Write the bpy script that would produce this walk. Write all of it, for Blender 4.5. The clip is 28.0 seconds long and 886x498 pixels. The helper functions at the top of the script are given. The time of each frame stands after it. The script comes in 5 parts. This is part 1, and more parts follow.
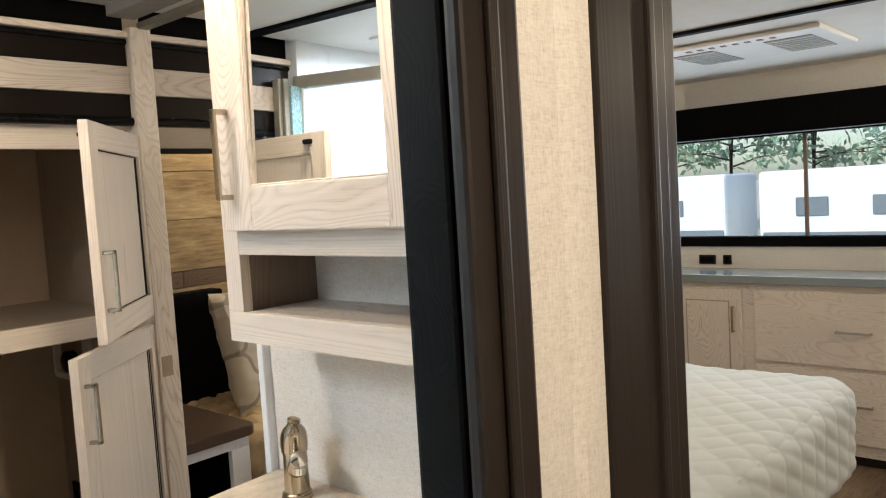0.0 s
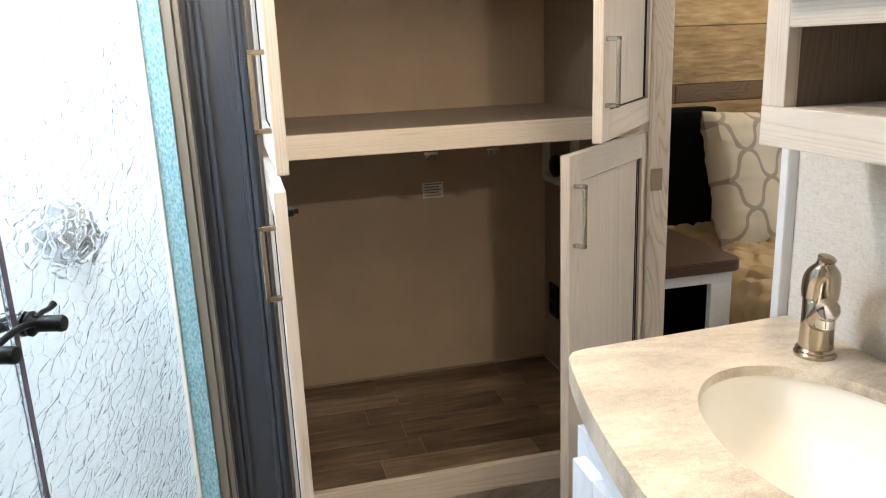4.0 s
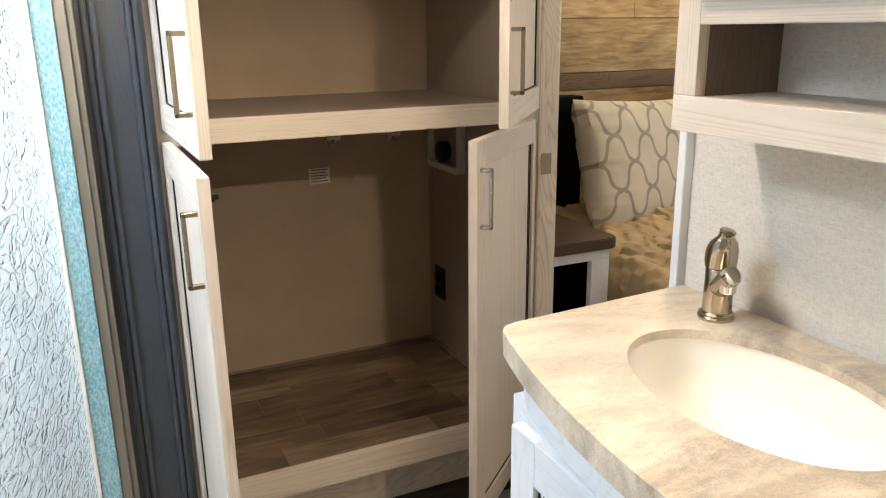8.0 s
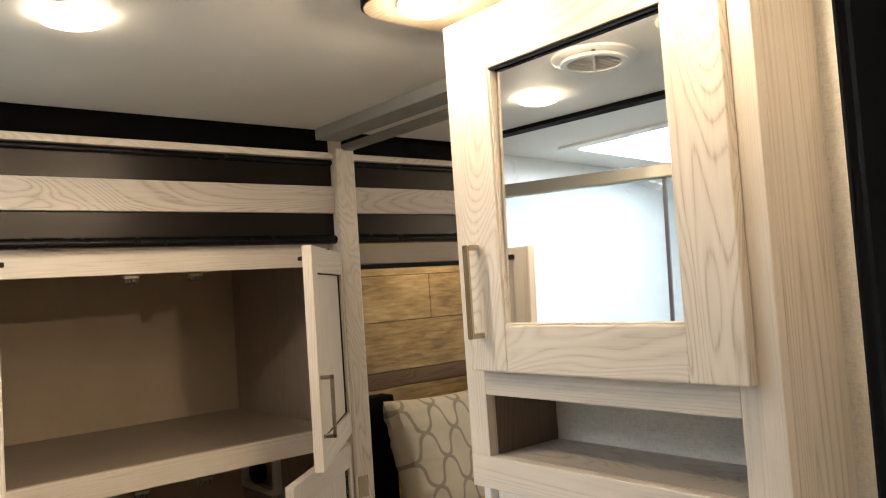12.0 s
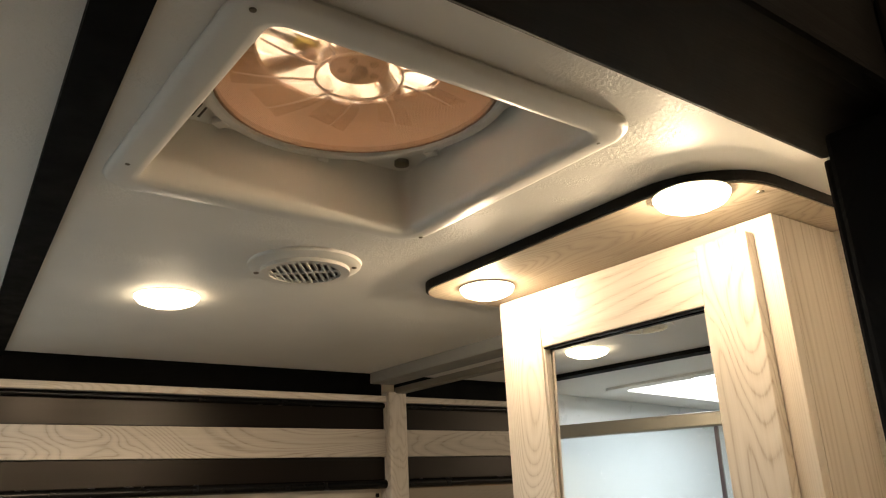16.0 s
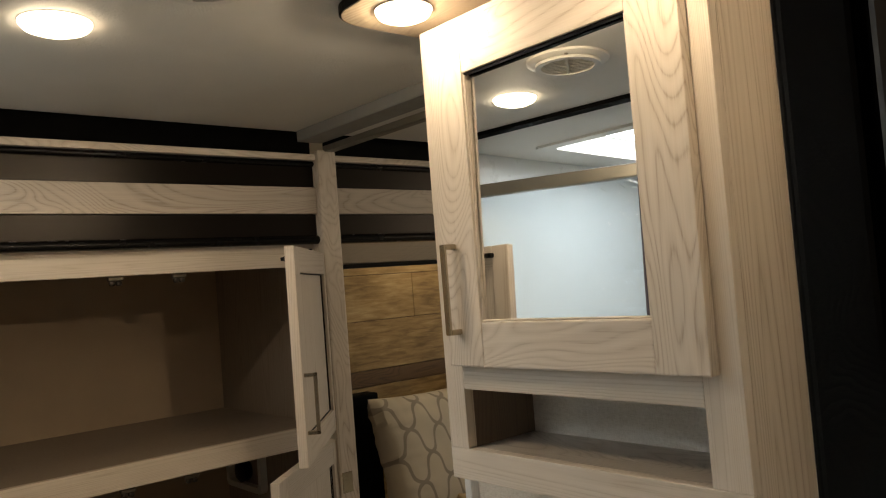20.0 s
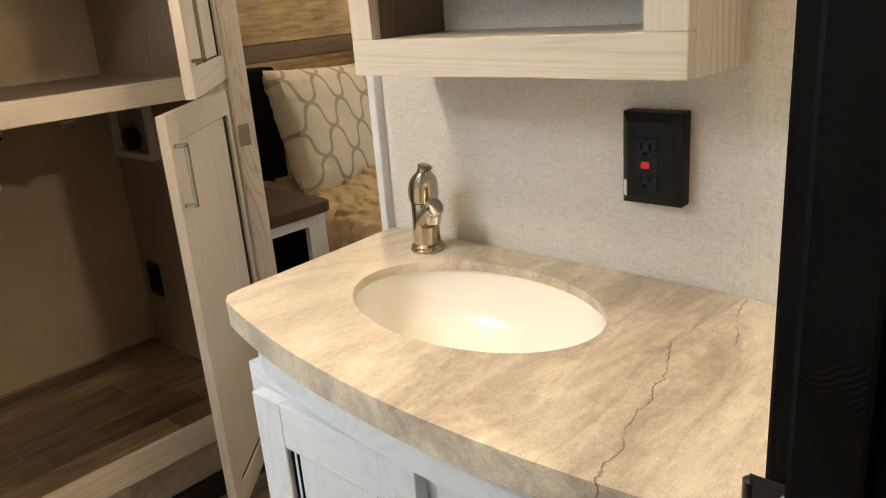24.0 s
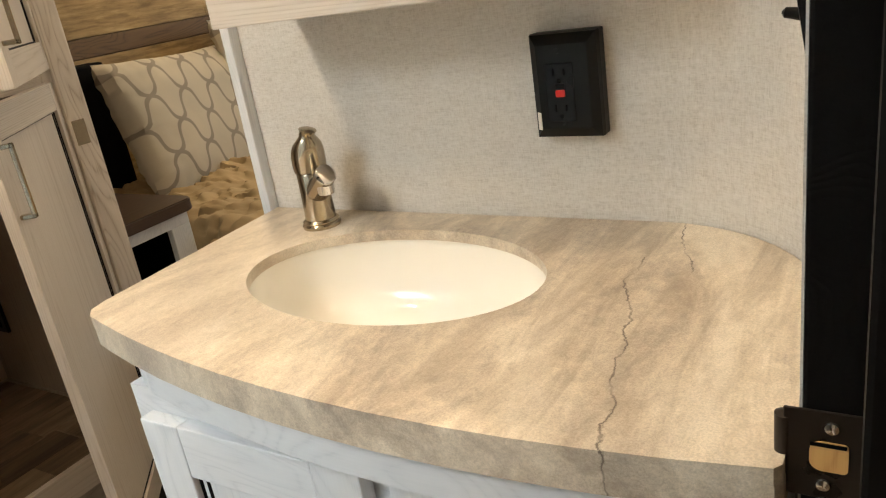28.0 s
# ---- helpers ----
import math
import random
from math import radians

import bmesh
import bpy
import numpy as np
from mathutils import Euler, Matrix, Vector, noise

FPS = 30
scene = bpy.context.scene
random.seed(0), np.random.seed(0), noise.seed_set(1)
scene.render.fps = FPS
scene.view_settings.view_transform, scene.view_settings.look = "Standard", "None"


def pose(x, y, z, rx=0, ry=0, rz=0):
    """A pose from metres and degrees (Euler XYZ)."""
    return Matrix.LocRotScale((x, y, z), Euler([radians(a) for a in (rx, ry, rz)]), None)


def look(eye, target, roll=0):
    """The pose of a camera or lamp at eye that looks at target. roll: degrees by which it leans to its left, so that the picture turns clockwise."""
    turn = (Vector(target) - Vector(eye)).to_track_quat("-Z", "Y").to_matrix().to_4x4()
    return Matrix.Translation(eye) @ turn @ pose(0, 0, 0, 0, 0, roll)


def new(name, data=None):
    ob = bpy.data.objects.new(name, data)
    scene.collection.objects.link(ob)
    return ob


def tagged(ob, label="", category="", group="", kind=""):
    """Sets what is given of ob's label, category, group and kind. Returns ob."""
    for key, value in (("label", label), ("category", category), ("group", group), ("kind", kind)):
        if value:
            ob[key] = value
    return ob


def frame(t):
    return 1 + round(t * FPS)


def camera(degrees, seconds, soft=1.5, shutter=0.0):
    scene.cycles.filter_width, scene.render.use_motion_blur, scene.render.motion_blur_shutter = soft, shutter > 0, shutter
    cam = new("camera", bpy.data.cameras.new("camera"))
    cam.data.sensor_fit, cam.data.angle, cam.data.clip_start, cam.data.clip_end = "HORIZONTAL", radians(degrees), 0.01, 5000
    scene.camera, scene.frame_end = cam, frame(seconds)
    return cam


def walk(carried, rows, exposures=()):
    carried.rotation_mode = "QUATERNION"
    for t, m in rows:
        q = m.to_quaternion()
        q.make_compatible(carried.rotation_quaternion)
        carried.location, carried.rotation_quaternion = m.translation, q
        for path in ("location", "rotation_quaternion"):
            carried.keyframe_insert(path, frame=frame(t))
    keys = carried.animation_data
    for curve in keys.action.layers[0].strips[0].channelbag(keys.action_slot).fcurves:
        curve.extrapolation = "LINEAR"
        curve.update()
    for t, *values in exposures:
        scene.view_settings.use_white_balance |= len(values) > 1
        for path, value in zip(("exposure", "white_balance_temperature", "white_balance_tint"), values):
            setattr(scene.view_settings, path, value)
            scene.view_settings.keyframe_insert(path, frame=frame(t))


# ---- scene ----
cam = camera(60.0, 28.0, soft=1.15)
# seconds, eye, target, roll
PATH = [
    (0, (0.108, -0.035, 1.377), (-1.214, 1.458, 1.23), -3.5),
    (0.5, (0.067, -0.06, 1.392), (-1.457, 1.223, 1.211), -3.9),
    (1, (0.038, -0.074, 1.37), (-1.644, 0.994, 1.194), -3.4),
    (1.5, (0.015, -0.089, 1.36), (-1.773, 0.783, 1.152), -3.4),
    (2, (-0.011, -0.081, 1.349), (-1.86, 0.636, 1.09), -3.3),
    (2.5, (-0.042, -0.064, 1.345), (-1.921, 0.539, 1.018), -3.8),
    (3, (-0.067, -0.041, 1.326), (-1.956, 0.491, 0.94), -3.2),
    (3.5, (-0.094, -0.01, 1.313), (-1.978, 0.481, 0.854), -2.7),
    (4, (-0.131, 0.036, 1.292), (-2.01, 0.494, 0.785), -2.3),
    (4.5, (-0.174, 0.073, 1.275), (-2.052, 0.503, 0.741), -2.0),
    (6.5, (-0.226, 0.047, 1.258), (-2.088, 0.472, 0.666), -1.5),
    (7, (-0.191, -0.009, 1.275), (-2.032, 0.524, 0.705), -1.4),
    (7.5, (-0.156, -0.062, 1.286), (-1.966, 0.576, 0.721), -1.8),
    (8, (-0.137, -0.089, 1.297), (-1.877, 0.729, 0.747), -0.7),
    (8.5, (-0.11, -0.105, 1.316), (-1.772, 0.888, 0.816), -0.7),
    (9, (-0.089, -0.111, 1.334), (-1.709, 0.994, 0.943), -1.0),
    (9.5, (-0.085, -0.111, 1.367), (-1.67, 1.076, 1.086), -2.1),
    (10, (-0.083, -0.107, 1.404), (-1.622, 1.158, 1.229), -3.4),
    (10.5, (-0.084, -0.095, 1.41), (-1.632, 1.169, 1.325), -3.1),
    (11, (-0.084, -0.107, 1.434), (-1.622, 1.172, 1.396), -4.0),
    (11.5, (-0.08, -0.115, 1.451), (-1.613, 1.169, 1.474), -4.1),
    (12, (-0.072, -0.122, 1.464), (-1.608, 1.155, 1.56), -3.9),
    (12.5, (-0.062, -0.144, 1.486), (-1.587, 1.142, 1.635), -4.2),
    (14.5, (-0.030, -0.179, 1.536), (-1.548, 1.043, 1.986), -3.0),
    (15, (-0.022, -0.184, 1.551), (-1.539, 1.005, 2.084), -3.0),
    (15.5, (-0.023, -0.192, 1.549), (-1.531, 0.980, 2.141), -2.5),
    (16, (-0.023, -0.190, 1.557), (-1.529, 0.971, 2.177), -2.9),
    (16.5, (-0.024, -0.190, 1.555), (-1.525, 0.971, 2.186), -2.8),
    (17, (-0.024, -0.194, 1.556), (-1.530, 0.966, 2.175), -2.9),
    (17.5, (-0.025, -0.188, 1.557), (-1.544, 0.971, 2.146), -3.0),
    (18, (-0.025, -0.195, 1.537), (-1.542, 1.002, 2.051), -2.6),
    (18.5, (-0.024, -0.194, 1.524), (-1.533, 1.055, 1.928), -3.1),
    (19, (-0.028, -0.187, 1.511), (-1.520, 1.109, 1.818), -3.3),
    (19.5, (-0.034, -0.174, 1.485), (-1.526, 1.140, 1.696), -3.4),
    (20, (-0.038, -0.137, 1.463), (-1.549, 1.170, 1.552), -4.5),
    (20.5, (-0.044, -0.154, 1.422), (-1.535, 1.179, 1.406), -3.1),
    (21, (-0.043, -0.157, 1.405), (-1.530, 1.175, 1.272), -3.3),
    (21.5, (-0.058, -0.161, 1.393), (-1.527, 1.172, 1.133), -3.4),
    (22, (-0.06, -0.154, 1.366), (-1.515, 1.169, 1.003), -3.5),
    (22.5, (-0.055, -0.141, 1.339), (-1.509, 1.152, 0.876), -3.1),
    (24.5, (-0.158, -0.062, 1.236), (-1.393, 1.359, 0.56), -5.4),
    (25, (-0.192, -0.034, 1.214), (-1.351, 1.429, 0.495), -6.1),
    (25.5, (-0.215, -0.016, 1.202), (-1.311, 1.49, 0.473), -6.7),
    (26, (-0.23, -0.022, 1.197), (-1.305, 1.501, 0.472), -10.3),
    (26.5, (-0.235, -0.029, 1.194), (-1.286, 1.511, 0.469), -9.8),
    (27, (-0.238, -0.031, 1.194), (-1.277, 1.517, 0.469), -9.6),
    (27.5, (-0.238, -0.034, 1.196), (-1.264, 1.526, 0.48), -9.3),
    (28, (-0.238, -0.036, 1.198), (-1.264, 1.532, 0.499), -9.1),
]
EXPOSE = [(0, 0.25, 6000, 10), (1, 0.6, 6000, 10), (2, 0.42, 5900, 10), (4, 0.44, 5850, 10), (9, 0.5, 6150, 10), (10, 0.6, 6150, 10), (11, 0.25, 6350, 10), (12, -0.2, 6500, 10), (15, -0.9, 7000, 10), (17, -0.95, 7000, 10), (20, -1.22, 7000, 10), (21, -0.65, 6900, 10), (22, -0.05, 6700, 10), (24.5, 0.12, 6850, 10), (28, 0.03, 6900, 10)]
walk(cam, [(t, look(eye, target, roll)) for t, eye, target, roll in PATH], EXPOSE)

# ---- world and lights ----
world = bpy.data.worlds.new("world")
scene.world = world
world.use_nodes = True
wn, wl = world.node_tree.nodes, world.node_tree.links
sky = wn.new("ShaderNodeTexSky")
sky.sky_type, sky.sun_disc = "NISHITA", False
sky.sun_elevation, sky.sun_rotation = radians(48), radians(220)
wl.new(sky.outputs[0], wn["Background"].inputs[0])
wn["Background"].inputs[1].default_value = 0.15


def lamp(name, kind, m, power, color, **more):
    data = bpy.data.lights.new(name, kind)
    data.energy, data.color = power, color
    for key, value in more.items():
        if key == "size":
            data.size = value
        elif key == "size_y":
            data.shape, data.size_y = "RECTANGLE", value
        elif key == "disk":
            data.shape, data.size = "DISK", value
        elif key == "angle":
            data.angle = value
        elif key == "radius":
            data.shadow_soft_size = value
        elif key == "spread":
            data.spread = value
    ob = new(name, data)
    ob.matrix_world = m
    return ob


WARM, DAY = (1.0, 0.80, 0.56), (0.88, 0.95, 1.0)
lamp("sun", "SUN", look((0, 0, 0), (0.45, 0.55, -0.8)), 4.5, (1.0, 0.95, 0.88), angle=radians(0.5))
# daylight through the shower's skylight, the front window and the roof vent
lamp("skylight_daylight", "AREA", pose(-1.27, -0.615, 1.935), 21, DAY, size=0.52, size_y=0.55)
lamp("vent_daylight", "AREA", pose(-0.595, 0.174, 2.2), 15, (1.0, 0.97, 0.93), size=0.46, size_y=0.46)
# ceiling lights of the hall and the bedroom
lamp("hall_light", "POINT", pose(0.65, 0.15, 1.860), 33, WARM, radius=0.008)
lamp("bedroom_light", "POINT", pose(-1.3, 2.1, 1.860), 6, WARM, radius=0.008)
lamp("bedroom_light", "POINT", pose(0.2, 3.0, 1.860), 19, WARM, radius=0.008)
lamp("bed_light", "POINT", pose(-2.35, 2.05, 1.930), 15, (1.0, 0.78, 0.5), radius=0.008)
for x, y in ((-0.890, 0.560), (-0.482, 0.514)):
    lamp("puck_glow", "POINT", pose(x, y, 1.853), 5.3, WARM, radius=0.006)
lamp("puck_glow", "AREA", pose(-1.204, 0.172, 1.876), 4.5, WARM, disk=0.07)
# sky light entering by the bedroom's front window
lamp("window_daylight", "AREA", pose(-0.8, 3.97, 1.32, -90), 13, DAY, size=2.7, size_y=0.5)

# ---- materials ----
MATS = {}


def rgb(hexa):
    c = [int(hexa[i : i + 2], 16) / 255 for i in (0, 2, 4)]
    return tuple(v / 12.92 if v <= 0.04045 else ((v + 0.055) / 1.055) ** 2.4 for v in c) + (1,)


class Nodes:
    """A small builder for node materials."""

    def __init__(self, name):
        self.mat = bpy.data.materials.new(name)
        self.mat.use_nodes = True
        self.t = self.mat.node_tree
        self.b = self.t.nodes["Principled BSDF"]
        self.coord = self.t.nodes.new("ShaderNodeTexCoord").outputs["Object"]

    def node(self, kind, **sets):
        n = self.t.nodes.new("ShaderNode" + kind)
        for key, value in sets.items():
            if key in n.inputs:
                self.put(n.inputs[key], value)
        return n

    def put(self, socket, value):
        if isinstance(value, bpy.types.NodeSocket):
            self.t.links.new(value, socket)
        else:
            socket.default_value = value

    def mapped(self, scale, turn=(0, 0, 0)):
        n = self.node("Mapping", Vector=self.coord)
        n.inputs["Scale"].default_value = scale
        n.inputs["Rotation"].default_value = [radians(a) for a in turn]
        return n.outputs[0]

    def noise(self, vector, scale, detail=4.0, rough=0.55, distortion=0.0):
        n = self.node("TexNoise", Vector=vector, Scale=scale, Detail=detail, Roughness=rough, Distortion=distortion)
        return n.outputs["Fac"]

    def ramp(self, fac, stops):
        n = self.node("ValToRGB", Fac=fac)
        els = n.color_ramp.elements
        while len(els) < len(stops):
            els.new(0.5)
        for e, (pos, col) in zip(els, stops):
            e.position, e.color = pos, col if len(col) == 4 else (*col, 1)
        return n.outputs["Color"]

    def mix(self, fac, a, b, blend="MIX"):
        n = self.t.nodes.new("ShaderNodeMix")
        n.data_type, n.blend_type = "RGBA", blend
        for key, value in (("Factor_Float", fac), ("A_Color", a), ("B_Color", b)):
            for s in n.inputs:
                if s.identifier == key:
                    self.put(s, value)
        return [s for s in n.outputs if s.identifier == "Result_Color"][0]

    def math(self, op, a, b=0.0):
        n = self.t.nodes.new("ShaderNodeMath")
        n.operation = op
        self.put(n.inputs[0], a)
        self.put(n.inputs[1], b)
        return n.outputs[0]

    def bump(self, height, strength, distance=0.002):
        n = self.node("Bump", Height=height, Strength=strength, Distance=distance)
        self.put(self.b.inputs["Normal"], n.outputs[0])

    def done(self, color=None, rough=0.5, metal=0.0, spec=0.5, coat=0.0):
        if color is not None:
            self.put(self.b.inputs["Base Color"], color)
        self.put(self.b.inputs["Roughness"], rough)
        self.put(self.b.inputs["Metallic"], metal)
        self.put(self.b.inputs["Specular IOR Level"], spec)
        self.put(self.b.inputs["Coat Weight"], coat)
        return self.mat


def grain_scale(axis, along, across):
    return tuple(along if n == "xyz".index(axis) else across for n in range(3))


def wood(name, light, dark, axis, rough=0.5, contrast=1.0, bump=0.25, fine=70.0, rings_n=85.0, spec=0.5, along=0.24):
    """Printed or painted wood with arched grain drawn out along an axis."""
    n = Nodes(name)
    info = n.node("ObjectInfo").outputs["Random"]
    move = n.node("VectorMath", Vector=n.coord)
    shift = n.node("CombineXYZ", X=n.math("MULTIPLY", info, 7.0), Y=n.math("MULTIPLY", info, 13.0), Z=n.math("MULTIPLY", info, 5.0))
    n.put(move.inputs[1], shift.outputs[0])
    n.coord = move.outputs[0]
    low = n.noise(n.mapped(grain_scale(axis, along, 1.0)), 6.0, 3.0, 0.35, 0.7)
    rings = n.math("PINGPONG", n.math("MULTIPLY", low, rings_n), 1.0)
    lines = n.ramp(rings, [(0.0, (0, 0, 0)), (0.35, (0.55,) * 3), (0.8, (1, 1, 1))])
    fibre = n.noise(n.mapped(grain_scale(axis, 0.025, 1.0)), fine * 6, 3.0, 0.6)
    stain = n.noise(n.mapped(grain_scale(axis, 0.4, 1.0)), 4.0, 3.0)
    f = n.math("ADD", n.math("MULTIPLY", lines, 0.26 * contrast), n.math("MULTIPLY", fibre, 0.36))
    f = n.math("ADD", f, n.math("ADD", n.math("MULTIPLY", stain, 0.22), 0.03))
    col = n.ramp(f, [(0.20, dark), (0.38, tuple(0.35 * a + 0.65 * b for a, b in zip(dark, light))), (0.72, light)])
    n.bump(n.math("ADD", n.math("MULTIPLY", fibre, 0.6), n.math("MULTIPLY", lines, 0.5)), bump, 0.001)
    return n.done(col, rough, 0.0, spec)


ASH_L = rgb("d8cfc4")
MATS["ash_straight"] = wood("straight_grain_ash", ASH_L, rgb("94826c"), "z", along=0.03, rings_n=190.0)
for ax in "xyz":
    MATS["ash_" + ax] = wood("whitewashed_ash_" + ax, ASH_L, rgb("a19180"), ax, rings_n=112.0)
    MATS["grey_" + ax] = wood("grey_ash_" + ax, rgb("c3bab0"), rgb("85796c"), ax)
    MATS["dark_" + ax] = wood("dark_walnut_" + ax, rgb("231b15"), rgb("110c09"), ax, rough=0.42, contrast=0.6, bump=0.12, spec=0.4, along=0.03, rings_n=140.0)
MATS["soffit_wood"] = wood("grey_oak_board", rgb("a89a86"), rgb("6e6151"), "x", 0.5, contrast=1.2)
MATS["liner"] = wood("cabinet_liner", rgb("a39587"), rgb("74685c"), "z", 0.55, along=0.03, rings_n=120.0, contrast=0.6)
MATS["walnut_top"] = wood("walnut_top", rgb("49352a"), rgb("22160f"), "y", 0.4, along=0.05)
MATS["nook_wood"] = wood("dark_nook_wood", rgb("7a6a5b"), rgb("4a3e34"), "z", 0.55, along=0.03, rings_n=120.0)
for ax in "xyz":
    MATS["fine_" + ax] = wood("fine_grain_ash_" + ax, ASH_L, rgb("ab9c8a"), ax, along=0.025, rings_n=150.0, contrast=0.7)
MATS["navy"] = wood("charcoal_trim", rgb("40464f"), rgb("282d34"), "z", rough=0.32, contrast=0.3, bump=0.1)
# dark edge wood, also the walnut door frame's unlit faces with shade painted in
MATS["black_wood"] = wood("espresso_and_shaded_wood", rgb("0c0a09"), rgb("050404"), "y", rough=0.5, contrast=0.4, spec=0.12)


def plain(name, color, rough=0.5, metal=0.0, vary=0.06, scale=12.0, bump=0.0, bump_scale=60.0, spec=0.5, coat=0.0):
    n = Nodes(name)
    f = n.noise(n.coord, scale, 4.0)
    col = n.mix(1.0, color, n.ramp(f, [(0.3, (1 - vary,) * 3), (0.7, (1 + vary * 0.3,) * 3)]), "MULTIPLY")
    if bump:
        n.bump(n.noise(n.coord, bump_scale, 3.0), bump)
    return n.done(col, n.ramp(n.noise(n.coord, scale * 2.3, 3.0), [(0.3, (rough * 0.85,) * 3), (0.7, (min(1, rough * 1.15),) * 3)]), metal, spec, coat)


MATS["white_plastic"] = plain("white_plastic", rgb("d8d6d0"), 0.38, vary=0.03)
MATS["white_lam"] = wood("white_laminate", rgb("dfe1e4"), rgb("c3c7cc"), "x", 0.45, 0.7, 0.15)
MATS["white_lam_z"] = wood("white_laminate_z", rgb("dfe1e4"), rgb("c3c7cc"), "z", 0.45, 0.7, 0.15)
MATS["nickel"] = plain("brushed_nickel", rgb("b8ac98"), 0.17, 1.0, vary=0.08, bump=0.03, bump_scale=300)
MATS["chrome"] = plain("chrome", rgb("d8d8d8"), 0.12, 1.0, vary=0.03)
MATS["alu"] = plain("satin_aluminium", rgb("8f8b82"), 0.42, 0.6, vary=0.06)
MATS["black_plastic"] = plain("black_plastic", rgb("070707"), 0.38, vary=0.1, spec=0.22)
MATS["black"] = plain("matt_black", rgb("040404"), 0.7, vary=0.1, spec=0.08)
MATS["brown_board"] = plain("tan_board", rgb("b7a48d"), 0.6, vary=0.08, scale=6, bump=0.12, bump_scale=350)
MATS["white_paint"] = plain("white_paint", rgb("dcdad5"), 0.55, vary=0.03)
MATS["porcelain"] = plain("ivory_porcelain", rgb("f8f4ea"), 0.08, vary=0.01, spec=0.6, coat=0.4)
MATS["shower_wall"] = plain("white_shower_wall", rgb("ccd1d4"), 0.3, vary=0.05)
MATS["screw"] = plain("screw_steel", rgb("7b7468"), 0.35, 1.0)
MATS["bronze_satin"] = Nodes("satin_bronze_panel").done(rgb("18120e"), 0.3, 0.6)
MATS["bronze"] = plain("dark_bronze_metal", rgb("271e17"), 0.3, 0.35, vary=0.1)


def fabric_wall():
    """Woven vinyl wall covering: crossing threads with slubs."""
    n = Nodes("linen_wallpaper")
    h = n.noise(n.mapped((0.2, 0.2, 1.0)), 640.0, 2.0, 0.6)
    v = n.noise(n.mapped((1.0, 1.0, 0.2)), 640.0, 2.0, 0.6)
    slub = n.math("MULTIPLY", n.math("ADD", n.noise(n.mapped((0.14, 0.14, 1.0)), 230.0, 3.0), n.noise(n.mapped((1.0, 1.0, 0.14)), 230.0, 3.0)), 0.5)
    f = n.math("ADD", n.math("MULTIPLY", h, 0.5), n.math("MULTIPLY", v, 0.5))
    f = n.math("ADD", n.math("MULTIPLY", f, 0.7), n.math("MULTIPLY", slub, 0.3))
    col = n.ramp(f, [(0.34, rgb("b9b2a8")), (0.5, rgb("d0cbc3")), (0.64, rgb("dbd7d0"))])
    n.bump(f, 0.35, 0.001)
    return n.done(col, 0.75)


MATS["wallpaper"] = fabric_wall()


def ceiling_mat():
    n = Nodes("ceiling_vinyl")
    f = n.noise(n.coord, 200.0, 5.0, 0.6)
    blot = n.noise(n.coord, 7.0, 3.0)
    h = n.ramp(f, [(0.45, (0, 0, 0)), (0.6, (1, 1, 1))])
    col = n.mix(1.0, rgb("e2e0da"), n.ramp(blot, [(0.3, (0.94,) * 3), (0.7, (1, 1, 1))]), "MULTIPLY")
    n.bump(n.math("MULTIPLY", h, n.ramp(blot, [(0.47, (0.06,) * 3), (0.64, (1, 1, 1))])), 0.5, 0.0016)
    return n.done(col, 0.55, 0.0, 0.3)


MATS["ceiling"] = ceiling_mat()


